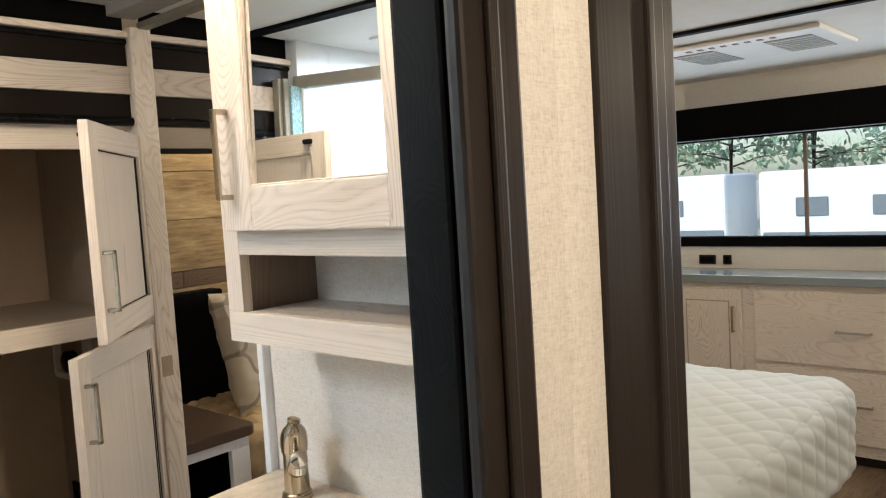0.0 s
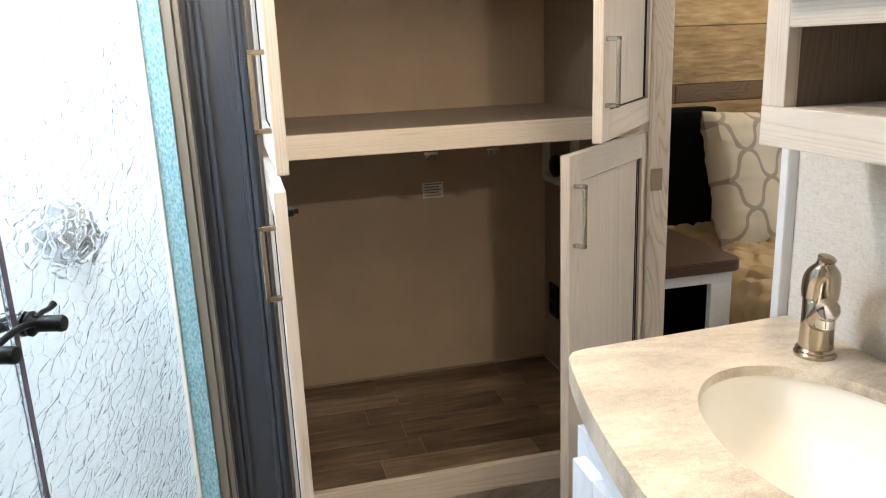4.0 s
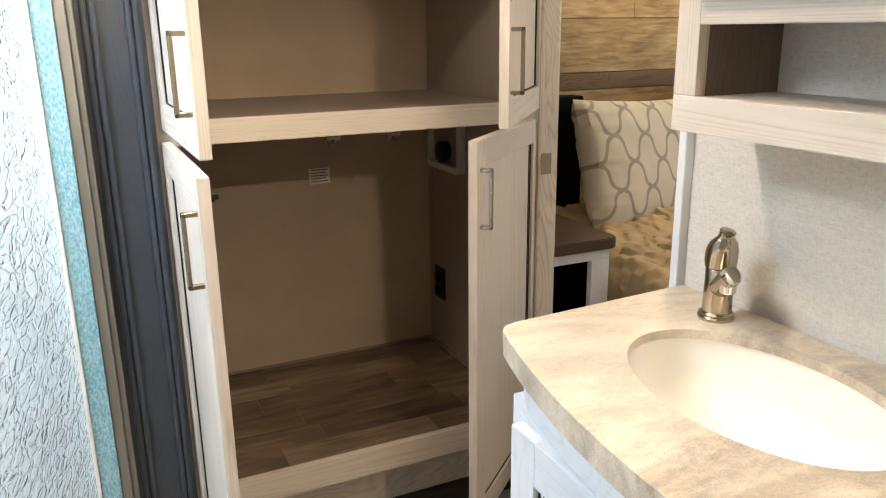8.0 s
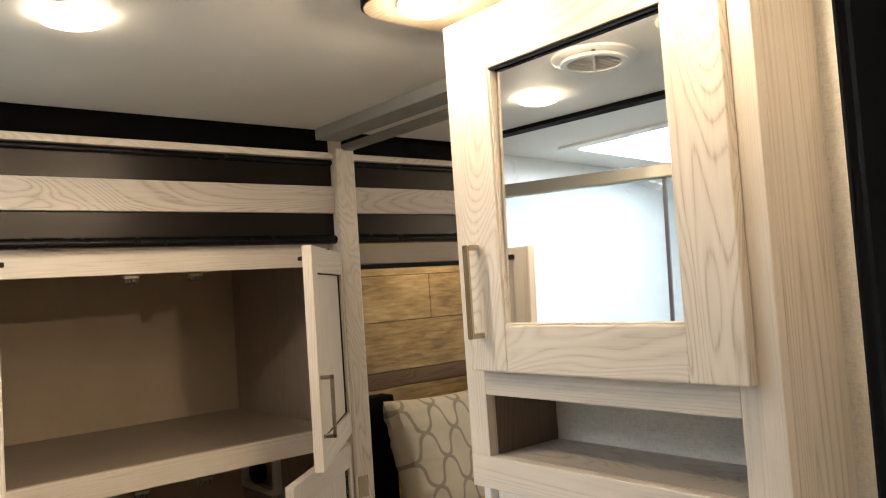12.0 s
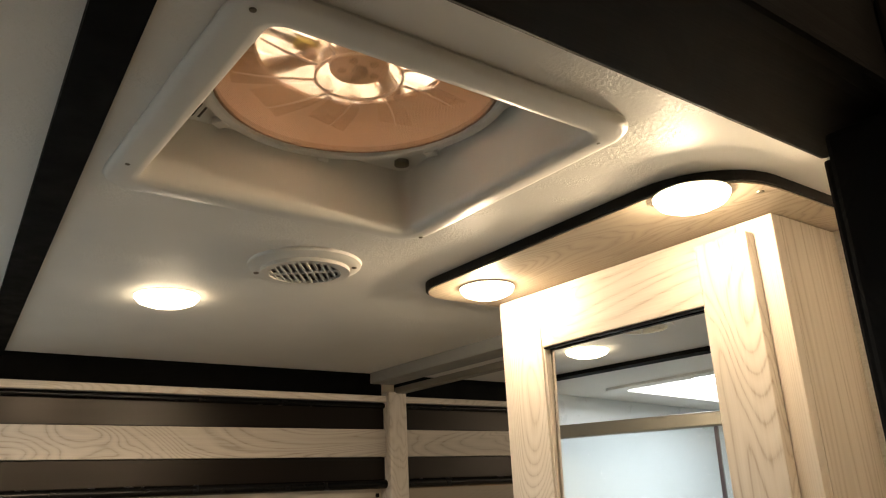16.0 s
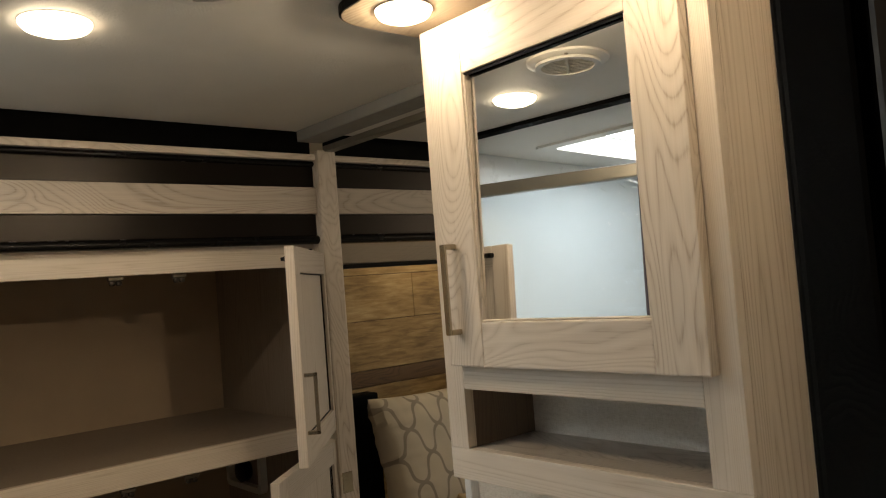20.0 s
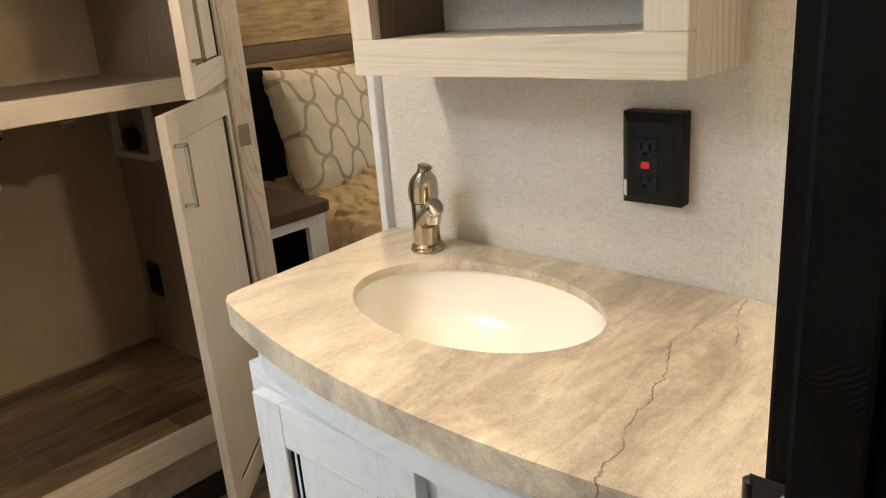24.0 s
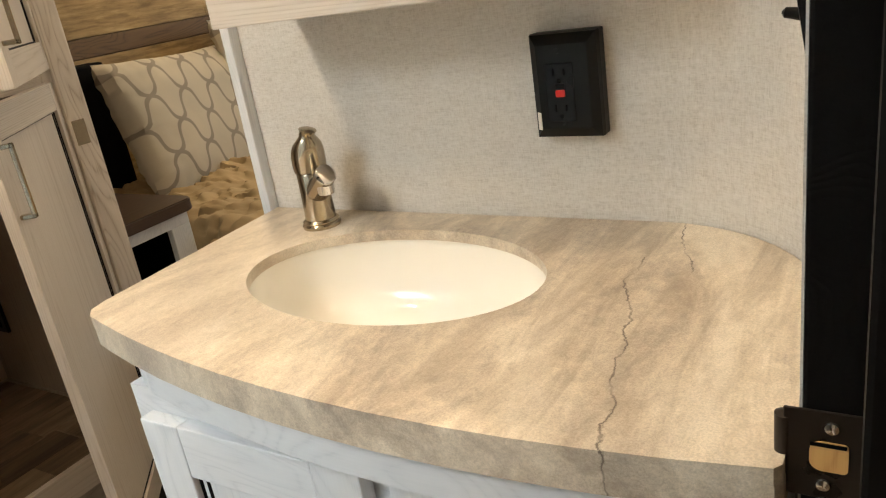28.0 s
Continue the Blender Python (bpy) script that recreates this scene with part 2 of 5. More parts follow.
def stone_counter():
    """Grey-beige laminate with drifting clouds and thin cracks of darker veins."""
    n = Nodes("stone_laminate")
    v = n.mapped((1.0, 0.42, 1.0), (0, 0, -28))
    cloud = n.noise(v, 6.0, 9.0, 0.66, 1.2)
    fine = n.noise(n.mapped((1.0, 0.8, 1.0), (0, 0, -28)), 75.0, 8.0, 0.75, 0.8)
    f = n.math("ADD", n.math("MULTIPLY", cloud, 0.72), n.math("MULTIPLY", fine, 0.28))
    col = n.ramp(f, [(0.36, rgb("94887c")), (0.45, rgb("baac9a")), (0.52, rgb("d2c4af")), (0.60, rgb("e3d7c4"))])
    drift = n.ramp(n.noise(v, 3.2, 4.0, 0.6, 0.8), [(0.5, (0, 0, 0)), (0.66, (1, 1, 1))])
    col = n.mix(n.math("MULTIPLY", drift, 0.35), col, rgb("9c9187"))
    speck = n.noise(n.coord, 520.0, 4.0, 0.8)
    col = n.mix(1.0, col, n.ramp(speck, [(0.38, (0.82,) * 3), (0.58, (1.06,) * 3)]), "MULTIPLY")
    place = n.node("SeparateXYZ", Vector=n.coord)
    x, y = place.outputs[0], place.outputs[1]
    streak = n.noise(n.mapped((1.0, 0.16, 1.0), (0, 0, -30)), 17.0, 7.0, 0.62, 0.9)
    streak = n.math("MULTIPLY", n.ramp(streak, [(0.5, (0, 0, 0)), (0.64, (1, 1, 1))]), n.ramp(n.math("ADD", x, 0.35), [(0.15, (0.10,) * 3), (0.55, (0.50,) * 3)]))
    col = n.mix(streak, col, rgb("877461"))
    wander = n.math("MULTIPLY", n.math("SUBTRACT", n.noise(n.coord, 9.0, 7.0, 0.58), 0.5), 0.075)
    # one long crack towards the front and a short one at the back
    cracks = None
    for lean, at, y0, y1, width in ((0.232, 0.219, -0.235, 0.09, 0.0013), (0.226, 0.266, 0.06, 0.21, 0.0011)):
        off = n.math("ABSOLUTE", n.math("ADD", n.math("SUBTRACT", n.math("ADD", x, n.math("MULTIPLY", y, lean)), at), wander))
        one = n.math("MULTIPLY", n.math("LESS_THAN", off, width * 0.5), 0.5)
        one = n.math("ADD", one, n.math("MULTIPLY", n.math("LESS_THAN", off, width), 0.35))
        one = n.math("MULTIPLY", one, n.math("MULTIPLY", n.math("GREATER_THAN", y, y0), n.math("LESS_THAN", y, y1)))
        cracks = one if cracks is None else n.math("MAXIMUM", cracks, one)
    broken = n.ramp(n.noise(n.coord, 22.0, 3.0), [(0.36, (0.25,) * 3), (0.52, (1, 1, 1))])
    col = n.mix(n.math("MULTIPLY", cracks, broken), col, rgb("5d5046"))
    n.bump(fine, 0.10, 0.001)
    return n.done(col, 0.4)


MATS["stone"] = stone_counter()


def mirror_mat():
    n = Nodes("mirror")
    return n.done(rgb("f2f4f4"), 0.0, 1.0)


MATS["mirror"] = mirror_mat()


def obscure_glass():
    """Rippled shower glass that bends and blurs what is behind it."""
    n = Nodes("rippled_glass")
    v = n.mapped((0.62, 0.62, 1.1))
    warp = n.node("TexNoise", Vector=v, Scale=26.0, Detail=1.0)
    bent = n.node("VectorMath", Vector=v)
    pull = n.node("VectorMath", Vector=warp.outputs["Color"])
    pull.operation = "SCALE"
    n.put(pull.inputs["Scale"], 0.03)
    n.put(bent.inputs[1], pull.outputs[0])
    cells = n.node("TexVoronoi", Vector=bent.outputs[0], Scale=44.0)
    cells.feature = "DISTANCE_TO_EDGE"
    crease = n.ramp(cells.outputs["Distance"], [(0.0, (0, 0, 0)), (0.05, (0.45,) * 3), (0.16, (0.85,) * 3), (0.4, (1, 1, 1))])
    soft = n.noise(v, 34.0, 2.0, 0.5, 0.6)
    h = n.math("ADD", n.math("MULTIPLY", crease, 0.40), n.math("MULTIPLY", soft, 0.8))
    n.bump(h, 1.0, 0.0013)
    n.put(n.b.inputs["Transmission Weight"], 1.0)
    n.put(n.b.inputs["IOR"], 1.36)
    return n.done((0.89, 0.95, 0.985, 1), 0.07)


MATS["obscure"] = obscure_glass()


def teal_seal():
    n = Nodes("frosted_green_edge")
    f = n.noise(n.mapped((1, 1, 0.5)), 260.0, 3.0)
    col = n.ramp(f, [(0.35, rgb("6795a1")), (0.65, rgb("9fbfc9"))])
    n.bump(f, 0.5, 0.002)
    return n.done(col, 0.25)


MATS["teal"] = teal_seal()
MATS["seal_grey"] = plain("dark_vinyl_seal", rgb("4d4756"), 0.4)


def glow(name, color, strength):
    n = Nodes(name)
    n.put(n.b.inputs["Emission Color"], color)
    n.put(n.b.inputs["Emission Strength"], strength)
    return n.done(color, 0.4)


MATS["lens"] = glow("lit_lamp_lens", (1.0, 0.83, 0.6, 1), 24.0)


def clear_glass():
    n = Nodes("window_glass")
    n.put(n.b.inputs["Transmission Weight"], 1.0)
    return n.done((0.93, 0.99, 0.985, 1), 0.0)


MATS["glass"] = clear_glass()


def plank(name="floor_plank"):
    n = Nodes(name)
    info = n.node("ObjectInfo").outputs["Random"]
    shift = n.node("CombineXYZ", X=n.math("MULTIPLY", info, 9.0), Y=n.math("MULTIPLY", info, 37.0))
    base = n.node("VectorMath", Vector=n.coord)
    n.put(base.inputs[1], shift.outputs[0])
    def at(scale):
        m = n.node("Mapping", Vector=base.outputs[0])
        m.inputs["Scale"].default_value = scale
        return m.outputs[0]
    streak = n.noise(at((1.0, 0.10, 1.0)), 40.0, 5.0, 0.65, 0.5)
    blot = n.noise(at((1.0, 0.4, 1.0)), 9.0, 4.0, 0.6)
    f = n.math("ADD", n.math("MULTIPLY", streak, 0.55), n.math("MULTIPLY", blot, 0.45))
    f = n.math("ADD", f, n.math("MULTIPLY", n.math("SUBTRACT", info, 0.5), 0.16))
    col = n.ramp(f, [(0.34, rgb("43372c")), (0.5, rgb("6e5b49")), (0.66, rgb("92806a"))])
    n.bump(streak, 0.2, 0.001)
    return n.done(col, 0.42)


MATS["plank"] = plank()


def board_wall():
    """Weathered mixed boards on the headboard wall."""
    n = Nodes("weathered_boards")
    info = n.node("ObjectInfo").outputs["Random"]
    v = n.mapped((1.0, 0.12, 1.0))
    streak = n.noise(v, 60.0, 5.0, 0.65, 0.4)
    blot = n.noise(n.mapped((1, 0.5, 1)), 7.0, 4.0)
    f = n.math("ADD", n.math("MULTIPLY", streak, 0.5), n.math("MULTIPLY", blot, 0.5))
    f = n.math("ADD", f, n.math("MULTIPLY", n.math("SUBTRACT", info, 0.5), 0.12))
    col = n.ramp(f, [(0.33, rgb("77603c")), (0.48, rgb("a88e62")), (0.66, rgb("d0bb90"))])
    n.bump(streak, 0.3, 0.0015)
    return n.done(col, 0.55)


MATS["boards"] = board_wall()


def quilt_fabric(name, color, alt, scale=0.11):
    n = Nodes(name)
    f = n.noise(n.coord, 40.0, 3.0)
    big = n.noise(n.coord, 5.0, 3.0)
    col = n.mix(n.math("MULTIPLY", big, 0.8), color, alt)
    n.bump(f, 0.3, 0.003)
    return n.done(col, 0.85)


MATS["quilt"] = quilt_fabric("white_quilt", rgb("dfe4e3"), rgb("cfd4d2"))
MATS["cover"] = quilt_fabric("tan_bedcover", rgb("c6b18b"), rgb("86704f"))


def trellis():
    """Cream cushion cloth printed with a grey lattice of interlocking curves."""
    n = Nodes("trellis_print")
    sep = n.node("SeparateXYZ", Vector=n.coord)
    y, z = sep.outputs[1], sep.outputs[2]
    u = n.math("ADD", n.math("MULTIPLY", y, 2 * math.pi / 0.160), n.math("MULTIPLY", z, 2 * math.pi / 0.195))
    v = n.math("SUBTRACT", n.math("MULTIPLY", y, 2 * math.pi / 0.160), n.math("MULTIPLY", z, 2 * math.pi / 0.195))
    one = n.math("ABSOLUTE", n.math("SINE", n.math("ADD", n.math("MULTIPLY", u, 0.5), n.math("MULTIPLY", n.math("SINE", v), -0.3))))
    two = n.math("ABSOLUTE", n.math("SINE", n.math("ADD", n.math("MULTIPLY", v, 0.5), n.math("MULTIPLY", n.math("SINE", u), -0.3))))
    line = n.ramp(n.math("MINIMUM", one, two), [(0.15, (1, 1, 1)), (0.21, (0, 0, 0))])
    weave = n.noise(n.coord, 300.0, 2.0)
    cloud = n.noise(n.coord, 9.0, 3.0)
    base = n.mix(cloud, rgb("cfc5b2"), rgb("b3b0a6"))
    col = n.mix(n.math("MULTIPLY", line, 0.9), base, rgb("8d857b"))
    n.bump(weave, 0.25, 0.001)
    return n.done(col, 0.85)


MATS["trellis"] = trellis()


MATS["valance"] = wood("taupe_valance", rgb("9b8f80"), rgb("857a6c"), "y", 0.5, 0.3)
MATS["black_gloss"] = plain("black_gloss", rgb("0a0a0b"), 0.25, spec=0.25)
MATS["rail_grey"] = plain("grey_rail_vinyl", rgb("8f8f8d"), 0.5, vary=0.06)
MATS["raw_wood"] = wood("raw_pine", rgb("d8a868"), rgb("b07a3c"), "z")
MATS["grey_plastic"] = plain("taupe_plastic", rgb("7d6b5c"), 0.45)
MATS["screen_thread"] = plain("screen_thread", rgb("c9a98b"), 0.6)
MATS["red_button"] = plain("red_button", rgb("d31c12"), 0.4)
MATS["paper"] = plain("label_paper", rgb("ebe8e0"), 0.6)
MATS["ink"] = plain("printed_ink", rgb("3a3632"), 0.6)
MATS["boards_dark"] = wood("dark_weathered_board", rgb("6f5637"), rgb("3d2e1f"), "y", 0.55)
MATS["grey_lam"] = plain("grey_gloss_laminate", rgb("7c8688"), 0.12, vary=0.05)
MATS["gravel"] = plain("pale_gravel", rgb("a7a39b"), 0.9, vary=0.3, scale=3.0)
MATS["bark"] = plain("bark", rgb("3b3129"), 0.9, vary=0.3, scale=9.0, bump=0.5)
MATS["leaf"] = plain("leaf", rgb("8ea78a"), 0.6, vary=0.4, scale=1.5)
MATS["trailer_white"] = plain("trailer_fibreglass", rgb("e4e6e6"), 0.35, vary=0.04)
MATS["trailer_grey"] = plain("trailer_grey", rgb("737b80"), 0.4)


def tinted(name, color, rough, weight=1.0, ior=1.08):
    n = Nodes(name)
    n.put(n.b.inputs["Transmission Weight"], weight)
    n.put(n.b.inputs["IOR"], ior)
    n.bump(n.noise(n.coord, 40.0, 2.0), 0.05)
    return n.done(color, rough)


MATS["amber"] = plain("taupe_tinted_plastic", (0.60, 0.44, 0.34, 1), 0.4, vary=0.05)
MATS["amber_clear"] = tinted("clear_amber_plastic", (0.97, 0.91, 0.84, 1), 0.03, 1.0)
MATS["clear_cup"] = tinted("clear_moulded_plastic", (0.93, 0.88, 0.82, 1), 0.04, 1.0, 1.4)
MATS["amber_dark"] = plain("brown_tinted_plastic", (0.30, 0.19, 0.13, 1), 0.35, vary=0.05)
MATS["blade_rim"] = plain("pale_amber_plastic_edge", (0.78, 0.66, 0.55, 1), 0.2, vary=0.03)
MATS["brass_tag"] = plain("yellow_tag", rgb("a89a3c"), 0.5)


def translucent(name, color):
    """Milky plastic that passes scattered daylight."""
    n = Nodes(name)
    t = n.node("BsdfTranslucent", Color=n.mix(n.noise(n.coord, 9.0, 3.0), color, tuple(0.86 * c for c in color[:3]) + (1,)))
    n.t.links.new(t.outputs[0], n.t.nodes["Material Output"].inputs[0])
    return n.mat


MATS["lid_plastic"] = translucent("smoky_lid", (0.93, 0.82, 0.70, 1))

# ---- mesh helpers ----


def box(bm, x0, x1, y0, y1, z0, z1, bevel=0.0, segs=2):
    m = Matrix.LocRotScale(((x0 + x1) / 2, (y0 + y1) / 2, (z0 + z1) / 2), None, (abs(x1 - x0), abs(y1 - y0), abs(z1 - z0)))
    made = bmesh.ops.create_cube(bm, size=1.0, matrix=m)["verts"]
    if bevel:
        edges = list({e for v in made for e in v.link_edges})
        bmesh.ops.bevel(bm, geom=edges, offset=bevel, segments=segs, affect="EDGES", profile=0.6)
    return bm


def slab(x0, x1, y0, y1, z0, z1, bevel=0.0, segs=2):
    return box(bmesh.new(), x0, x1, y0, y1, z0, z1, bevel, segs)


def prism(bm, outline, z0, z1, bevel=0.0, segs=2):
    """An upright prism over an outline in x and y."""
    low = [bm.verts.new((x, y, z0)) for x, y in outline]
    face = bm.faces.new(low)
    up = bmesh.ops.extrude_face_region(bm, geom=[face])["geom"]
    top = [g for g in up if isinstance(g, bmesh.types.BMVert)]
    bmesh.ops.translate(bm, vec=(0, 0, z1 - z0), verts=top)
    bmesh.ops.recalc_face_normals(bm, faces=bm.faces)
    if bevel:
        edges = [e for e in bm.edges if e.is_valid and abs(e.verts[0].co.z - e.verts[1].co.z) < 1e-6]
        bmesh.ops.bevel(bm, geom=edges, offset=bevel, segments=segs, affect="EDGES")
    return bm


def sweep_y(bm, profile, y0, y1):
    """A moulding: a closed profile in x and z drawn out along y."""
    a = [bm.verts.new((x, y0, z)) for x, z in profile]
    b = [bm.verts.new((x, y1, z)) for x, z in profile]
    k = len(profile)
    for n in range(k):
        bm.faces.new((a[n], a[(n + 1) % k], b[(n + 1) % k], b[n]))
    bm.faces.new(a)
    bm.faces.new(b[::-1])
    bmesh.ops.recalc_face_normals(bm, faces=bm.faces)
    return bm


def lathe(bm, rings, segs=32, center=(0, 0, 0), axis=None):
    """A turned shape: rings of radius and height, closed at both ends."""
    rows = []
    m = Matrix.Translation(center) @ (axis.to_matrix().to_4x4() if axis else Matrix())
    for r, z in rings:
        rows.append([bm.verts.new(m @ Vector((r * math.cos(2 * math.pi * n / segs), r * math.sin(2 * math.pi * n / segs), z))) for n in range(segs)])
    for p, q in zip(rows, rows[1:]):
        for n in range(segs):
            bm.faces.new((p[n], p[(n + 1) % segs], q[(n + 1) % segs], q[n]))
    bm.faces.new(rows[0][::-1])
    bm.faces.new(rows[-1])
    bmesh.ops.recalc_face_normals(bm, faces=bm.faces)
    return bm


def tube(bm, points, radius, segs=10):
    """A round bar along points; radius may be one per point."""
    pts = [Vector(p) for p in points]
    radii = radius if isinstance(radius, (list, tuple)) else [radius] * len(pts)
    rows = []
    up = Vector((0, 0, 1))
    for n, p in enumerate(pts):
        d = (pts[min(n + 1, len(pts) - 1)] - pts[max(n - 1, 0)]).normalized()
        side = d.cross(up)
        if side.length < 1e-3:
            side = d.cross(Vector((1, 0, 0)))
        side.normalize()
        other = side.cross(d).normalized()
        rows.append([bm.verts.new(p + radii[n] * (math.cos(a) * side + math.sin(a) * other)) for a in (2 * math.pi * k / segs for k in range(segs))])
    for p, q in zip(rows, rows[1:]):
        for n in range(segs):
            bm.faces.new((p[n], p[(n + 1) % segs], q[(n + 1) % segs], q[n]))
    bm.faces.new(rows[0][::-1])
    bm.faces.new(rows[-1])
    bmesh.ops.recalc_face_normals(bm, faces=bm.faces)
    return bm


def turned(bm, m):
    bmesh.ops.transform(bm, matrix=m, verts=bm.verts)
    return bm


def base_of(ob):
    p = Vector((0, 0, 0))
    while ob is not None:
        p += ob.location
        ob = ob.parent
    return p


def thing(name, x, y, z, label, category, group="", kind=""):
    ob = new(name)
    ob.empty_display_size = 0.05
    ob.location = (x, y, z)
    return tagged(ob, label, category, group, kind)


def part(name, bm, material, parent=None, label="", smooth=False):
    """Links a bmesh, drawn in the world's place, as one mesh under a thing or a part."""
    mesh = bpy.data.meshes.new(name)
    off = base_of(parent)
    bmesh.ops.translate(bm, vec=-off, verts=bm.verts)
    bm.to_mesh(mesh)
    bm.free()
    if smooth:
        for p in mesh.polygons:
            p.use_smooth = True
        mesh.set_sharp_from_angle(angle=radians(40))
    mesh.materials.append(MATS[material] if isinstance(material, str) else material)
    ob = new(name, mesh)
    ob.parent = parent
    return tagged(ob, label)


def solid(name, bm, material, label="", category="", kind="", smooth=False):
    ob = part(name, bm, material, None, label, smooth)
    return tagged(ob, label, category, "", kind)


def rounded(points, radii, steps=8):
    """An outline with its corners rounded, each by its own radius."""
    out = []
    k = len(points)
    for n in range(k):
        p, a, b = (Vector(points[i % k]) for i in (n, n - 1, n + 1))
        r = radii[n]
        if r <= 0:
            out.append(tuple(p))
            continue
        u, v = (a - p).normalized(), (b - p).normalized()
        half = math.acos(max(-1, min(1, u.dot(v)))) / 2
        d = r / math.tan(half)
        c = p + (u + v).normalized() * (r / math.sin(half))
        s, e = p + u * d - c, p + v * d - c
        a0, a1 = math.atan2(s.y, s.x), math.atan2(e.y, e.x)
        da = (a1 - a0 + math.pi) % (2 * math.pi) - math.pi
        out += [(c.x + r * math.cos(a0 + da * i / steps), c.y + r * math.sin(a0 + da * i / steps)) for i in range(steps + 1)]
    return out

# ---- the large structure ----
CEIL, WALL_Y, FRONT = 1.88, 0.80, -1.80


def structure(name, bm, material, label="", smooth=False):
    return solid(name, bm, material, label, "", "structure", smooth)


floor_bm = slab(-1.82, 1.6, -1.7, 4.2, -0.06, -0.006)
box(floor_bm, -2.9, -1.82, -0.1, 4.2, -0.06, -0.006)
structure("floor", floor_bm, "plank", "brown wood-look vinyl floor")
ceiling = bmesh.new()
# ceiling sheet with holes for the roof vent and the shower skylight
VX0, VX1, VY0, VY1 = -0.757, -0.448, -0.001, 0.322
SX0, SX1, SY0, SY1 = -1.54, -1.00, -0.90, -0.33
for x0, x1, y0, y1 in ((-1.745, 1.6, VY1, 0.93), (-1.745, VX0, VY0, VY1), (VX1, 1.6, VY0, VY1), (-1.745, 1.6, SY1, VY0),
                       (-1.745, SX0, SY0, SY1), (SX1, 1.6, SY0, SY1), (-1.745, 1.6, -1.7, SY0), (-1.745, 1.6, 0.93, 4.2)):
    if x1 > x0:
        box(ceiling, x0, x1, y0, y1, CEIL, CEIL + 0.05)
structure("ceiling", ceiling, "ceiling", "off-white textured vinyl ceiling")
structure("roof", slab(-2.95, 1.7, -1.8, 4.3, 2.30, 2.34), "white_paint")
structure("slide_roof", slab(-2.9, -1.66, -0.1, 4.2, 1.95, 1.97), "ceiling")

# vanity wall with a rounded inner corner, one sheet of covering
bm = bmesh.new()
inner = rounded([(-1.075, WALL_Y), (-0.288, WALL_Y), (-0.288, 0.416)], [0, 0.195, 0], 16)
prism(bm, inner + [(-0.20, 0.416), (-0.20, 0.60), (-0.245, 0.615), (-0.345, 0.845), (-1.075, 0.845)], 0.0, CEIL)
structure("wall_vanity", bm, "wallpaper", "pale woven wallpaper wall with a rounded corner", True)
structure("trim", slab(-1.092, -1.075, WALL_Y - 0.018, 0.86, 0.0, CEIL, 0.003), "white_lam_z", "white wood wall-end trim")
structure("wall_bath_side", slab(-0.295, -0.205, -1.7, -0.42, 0.0, CEIL), "wallpaper")
structure("wall_over_door", slab(-0.262, -0.20, -0.42, 0.398, 1.872, CEIL), "wallpaper")
structure("wall_back", slab(-1.72, 1.6, -1.75, -1.65, 0.0, CEIL + 0.3), "white_paint")
structure("wall_hall", slab(1.5, 1.6, -1.65, 4.2, 0.0, CEIL), "wallpaper")
structure("wall_shower_side", slab(-1.82, -1.72, -1.65, -0.14, 0.0, 2.0), "shower_wall")
structure("wall_slide_end", slab(-2.9, -1.80, -0.10, -0.04, 0.0, 1.93), "white_paint")
structure("wall_slide_far", slab(-2.9, -2.80, -0.04, 4.2, 0.0, 1.93), "wallpaper")

# front wall of the bedroom with its long window
wall = bmesh.new()
WX0, WX1, WZ0, WZ1 = -2.2, 0.6, 1.05, 1.60
box(wall, -2.9, 1.6, 4.0, 4.08, 0.0, WZ0)
box(wall, -2.9, 1.6, 4.0, 4.08, WZ1, CEIL)
box(wall, -2.9, WX0, 4.0, 4.08, WZ0, WZ1)
box(wall, WX1, 1.6, 4.0, 4.08, WZ0, WZ1)
structure("wall_front", wall, "wallpaper", "pale bedroom front wall")
# ---- door openings ----
door = thing("door_1", -0.24, 0.341, 0.0, "dark walnut bathroom doorway frame", "door frame", kind="structure")
# jamb liner, stop and casing; black_wood on jamb, stop, bead and header paints in shade
part("jamb", slab(-0.285, -0.206, 0.400, 0.416, 0.0, 1.80, 0.003), "black_wood", door)
part("door_stop", slab(-0.250, -0.206, 0.330, 0.400, 0.0, 1.79, 0.004), "black_wood", door)
part("jamb_bead", slab(-0.206, -0.194, 0.342, 0.376, 0.0, 1.79, 0.003), "black_wood", door)
part("casing", slab(-0.194, -0.181, 0.318, 0.378, 0.0, 1.87, 0.004), "dark_z", door)
part("casing_bead", slab(-0.181, -0.176, 0.340, 0.352, 0.0, 1.87, 0.003), "dark_z", door)
structure_slab = bmesh.new()
prism(structure_slab, [(-0.206, 0.3785), (-0.1935, 0.3785), (-0.1945, 0.440), (-0.1900, 0.450), (-0.1885, 0.462), (-0.1890, 0.4795), (-0.206, 0.4795)], 0.0, CEIL)
structure("wall_hall_end", structure_slab, "wallpaper", "pale woven wallpaper wall end")
part("header", slab(-0.285, -0.1945, -0.43, 0.400, 1.800, 1.872, 0.004), "black_wood", door)
part("far_jamb", slab(-0.275, -0.178, -0.44, -0.42, 0.0, 1.86, 0.004), "dark_z", door)
plate = part("strike_plate", slab(-0.295, -0.250, 0.3980, 0.3998, 0.851, 0.915, 0.0007, 1), "bronze", door, "dark metal strike plate with a cut-out")
part("lip", turned(lathe(bmesh.new(), [(0.001, -0.026), (0.006, -0.024), (0.006, 0.024), (0.001, 0.026)], 16), pose(-0.295, 0.403, 0.883)), "bronze", plate, smooth=True)
hole = bmesh.new()
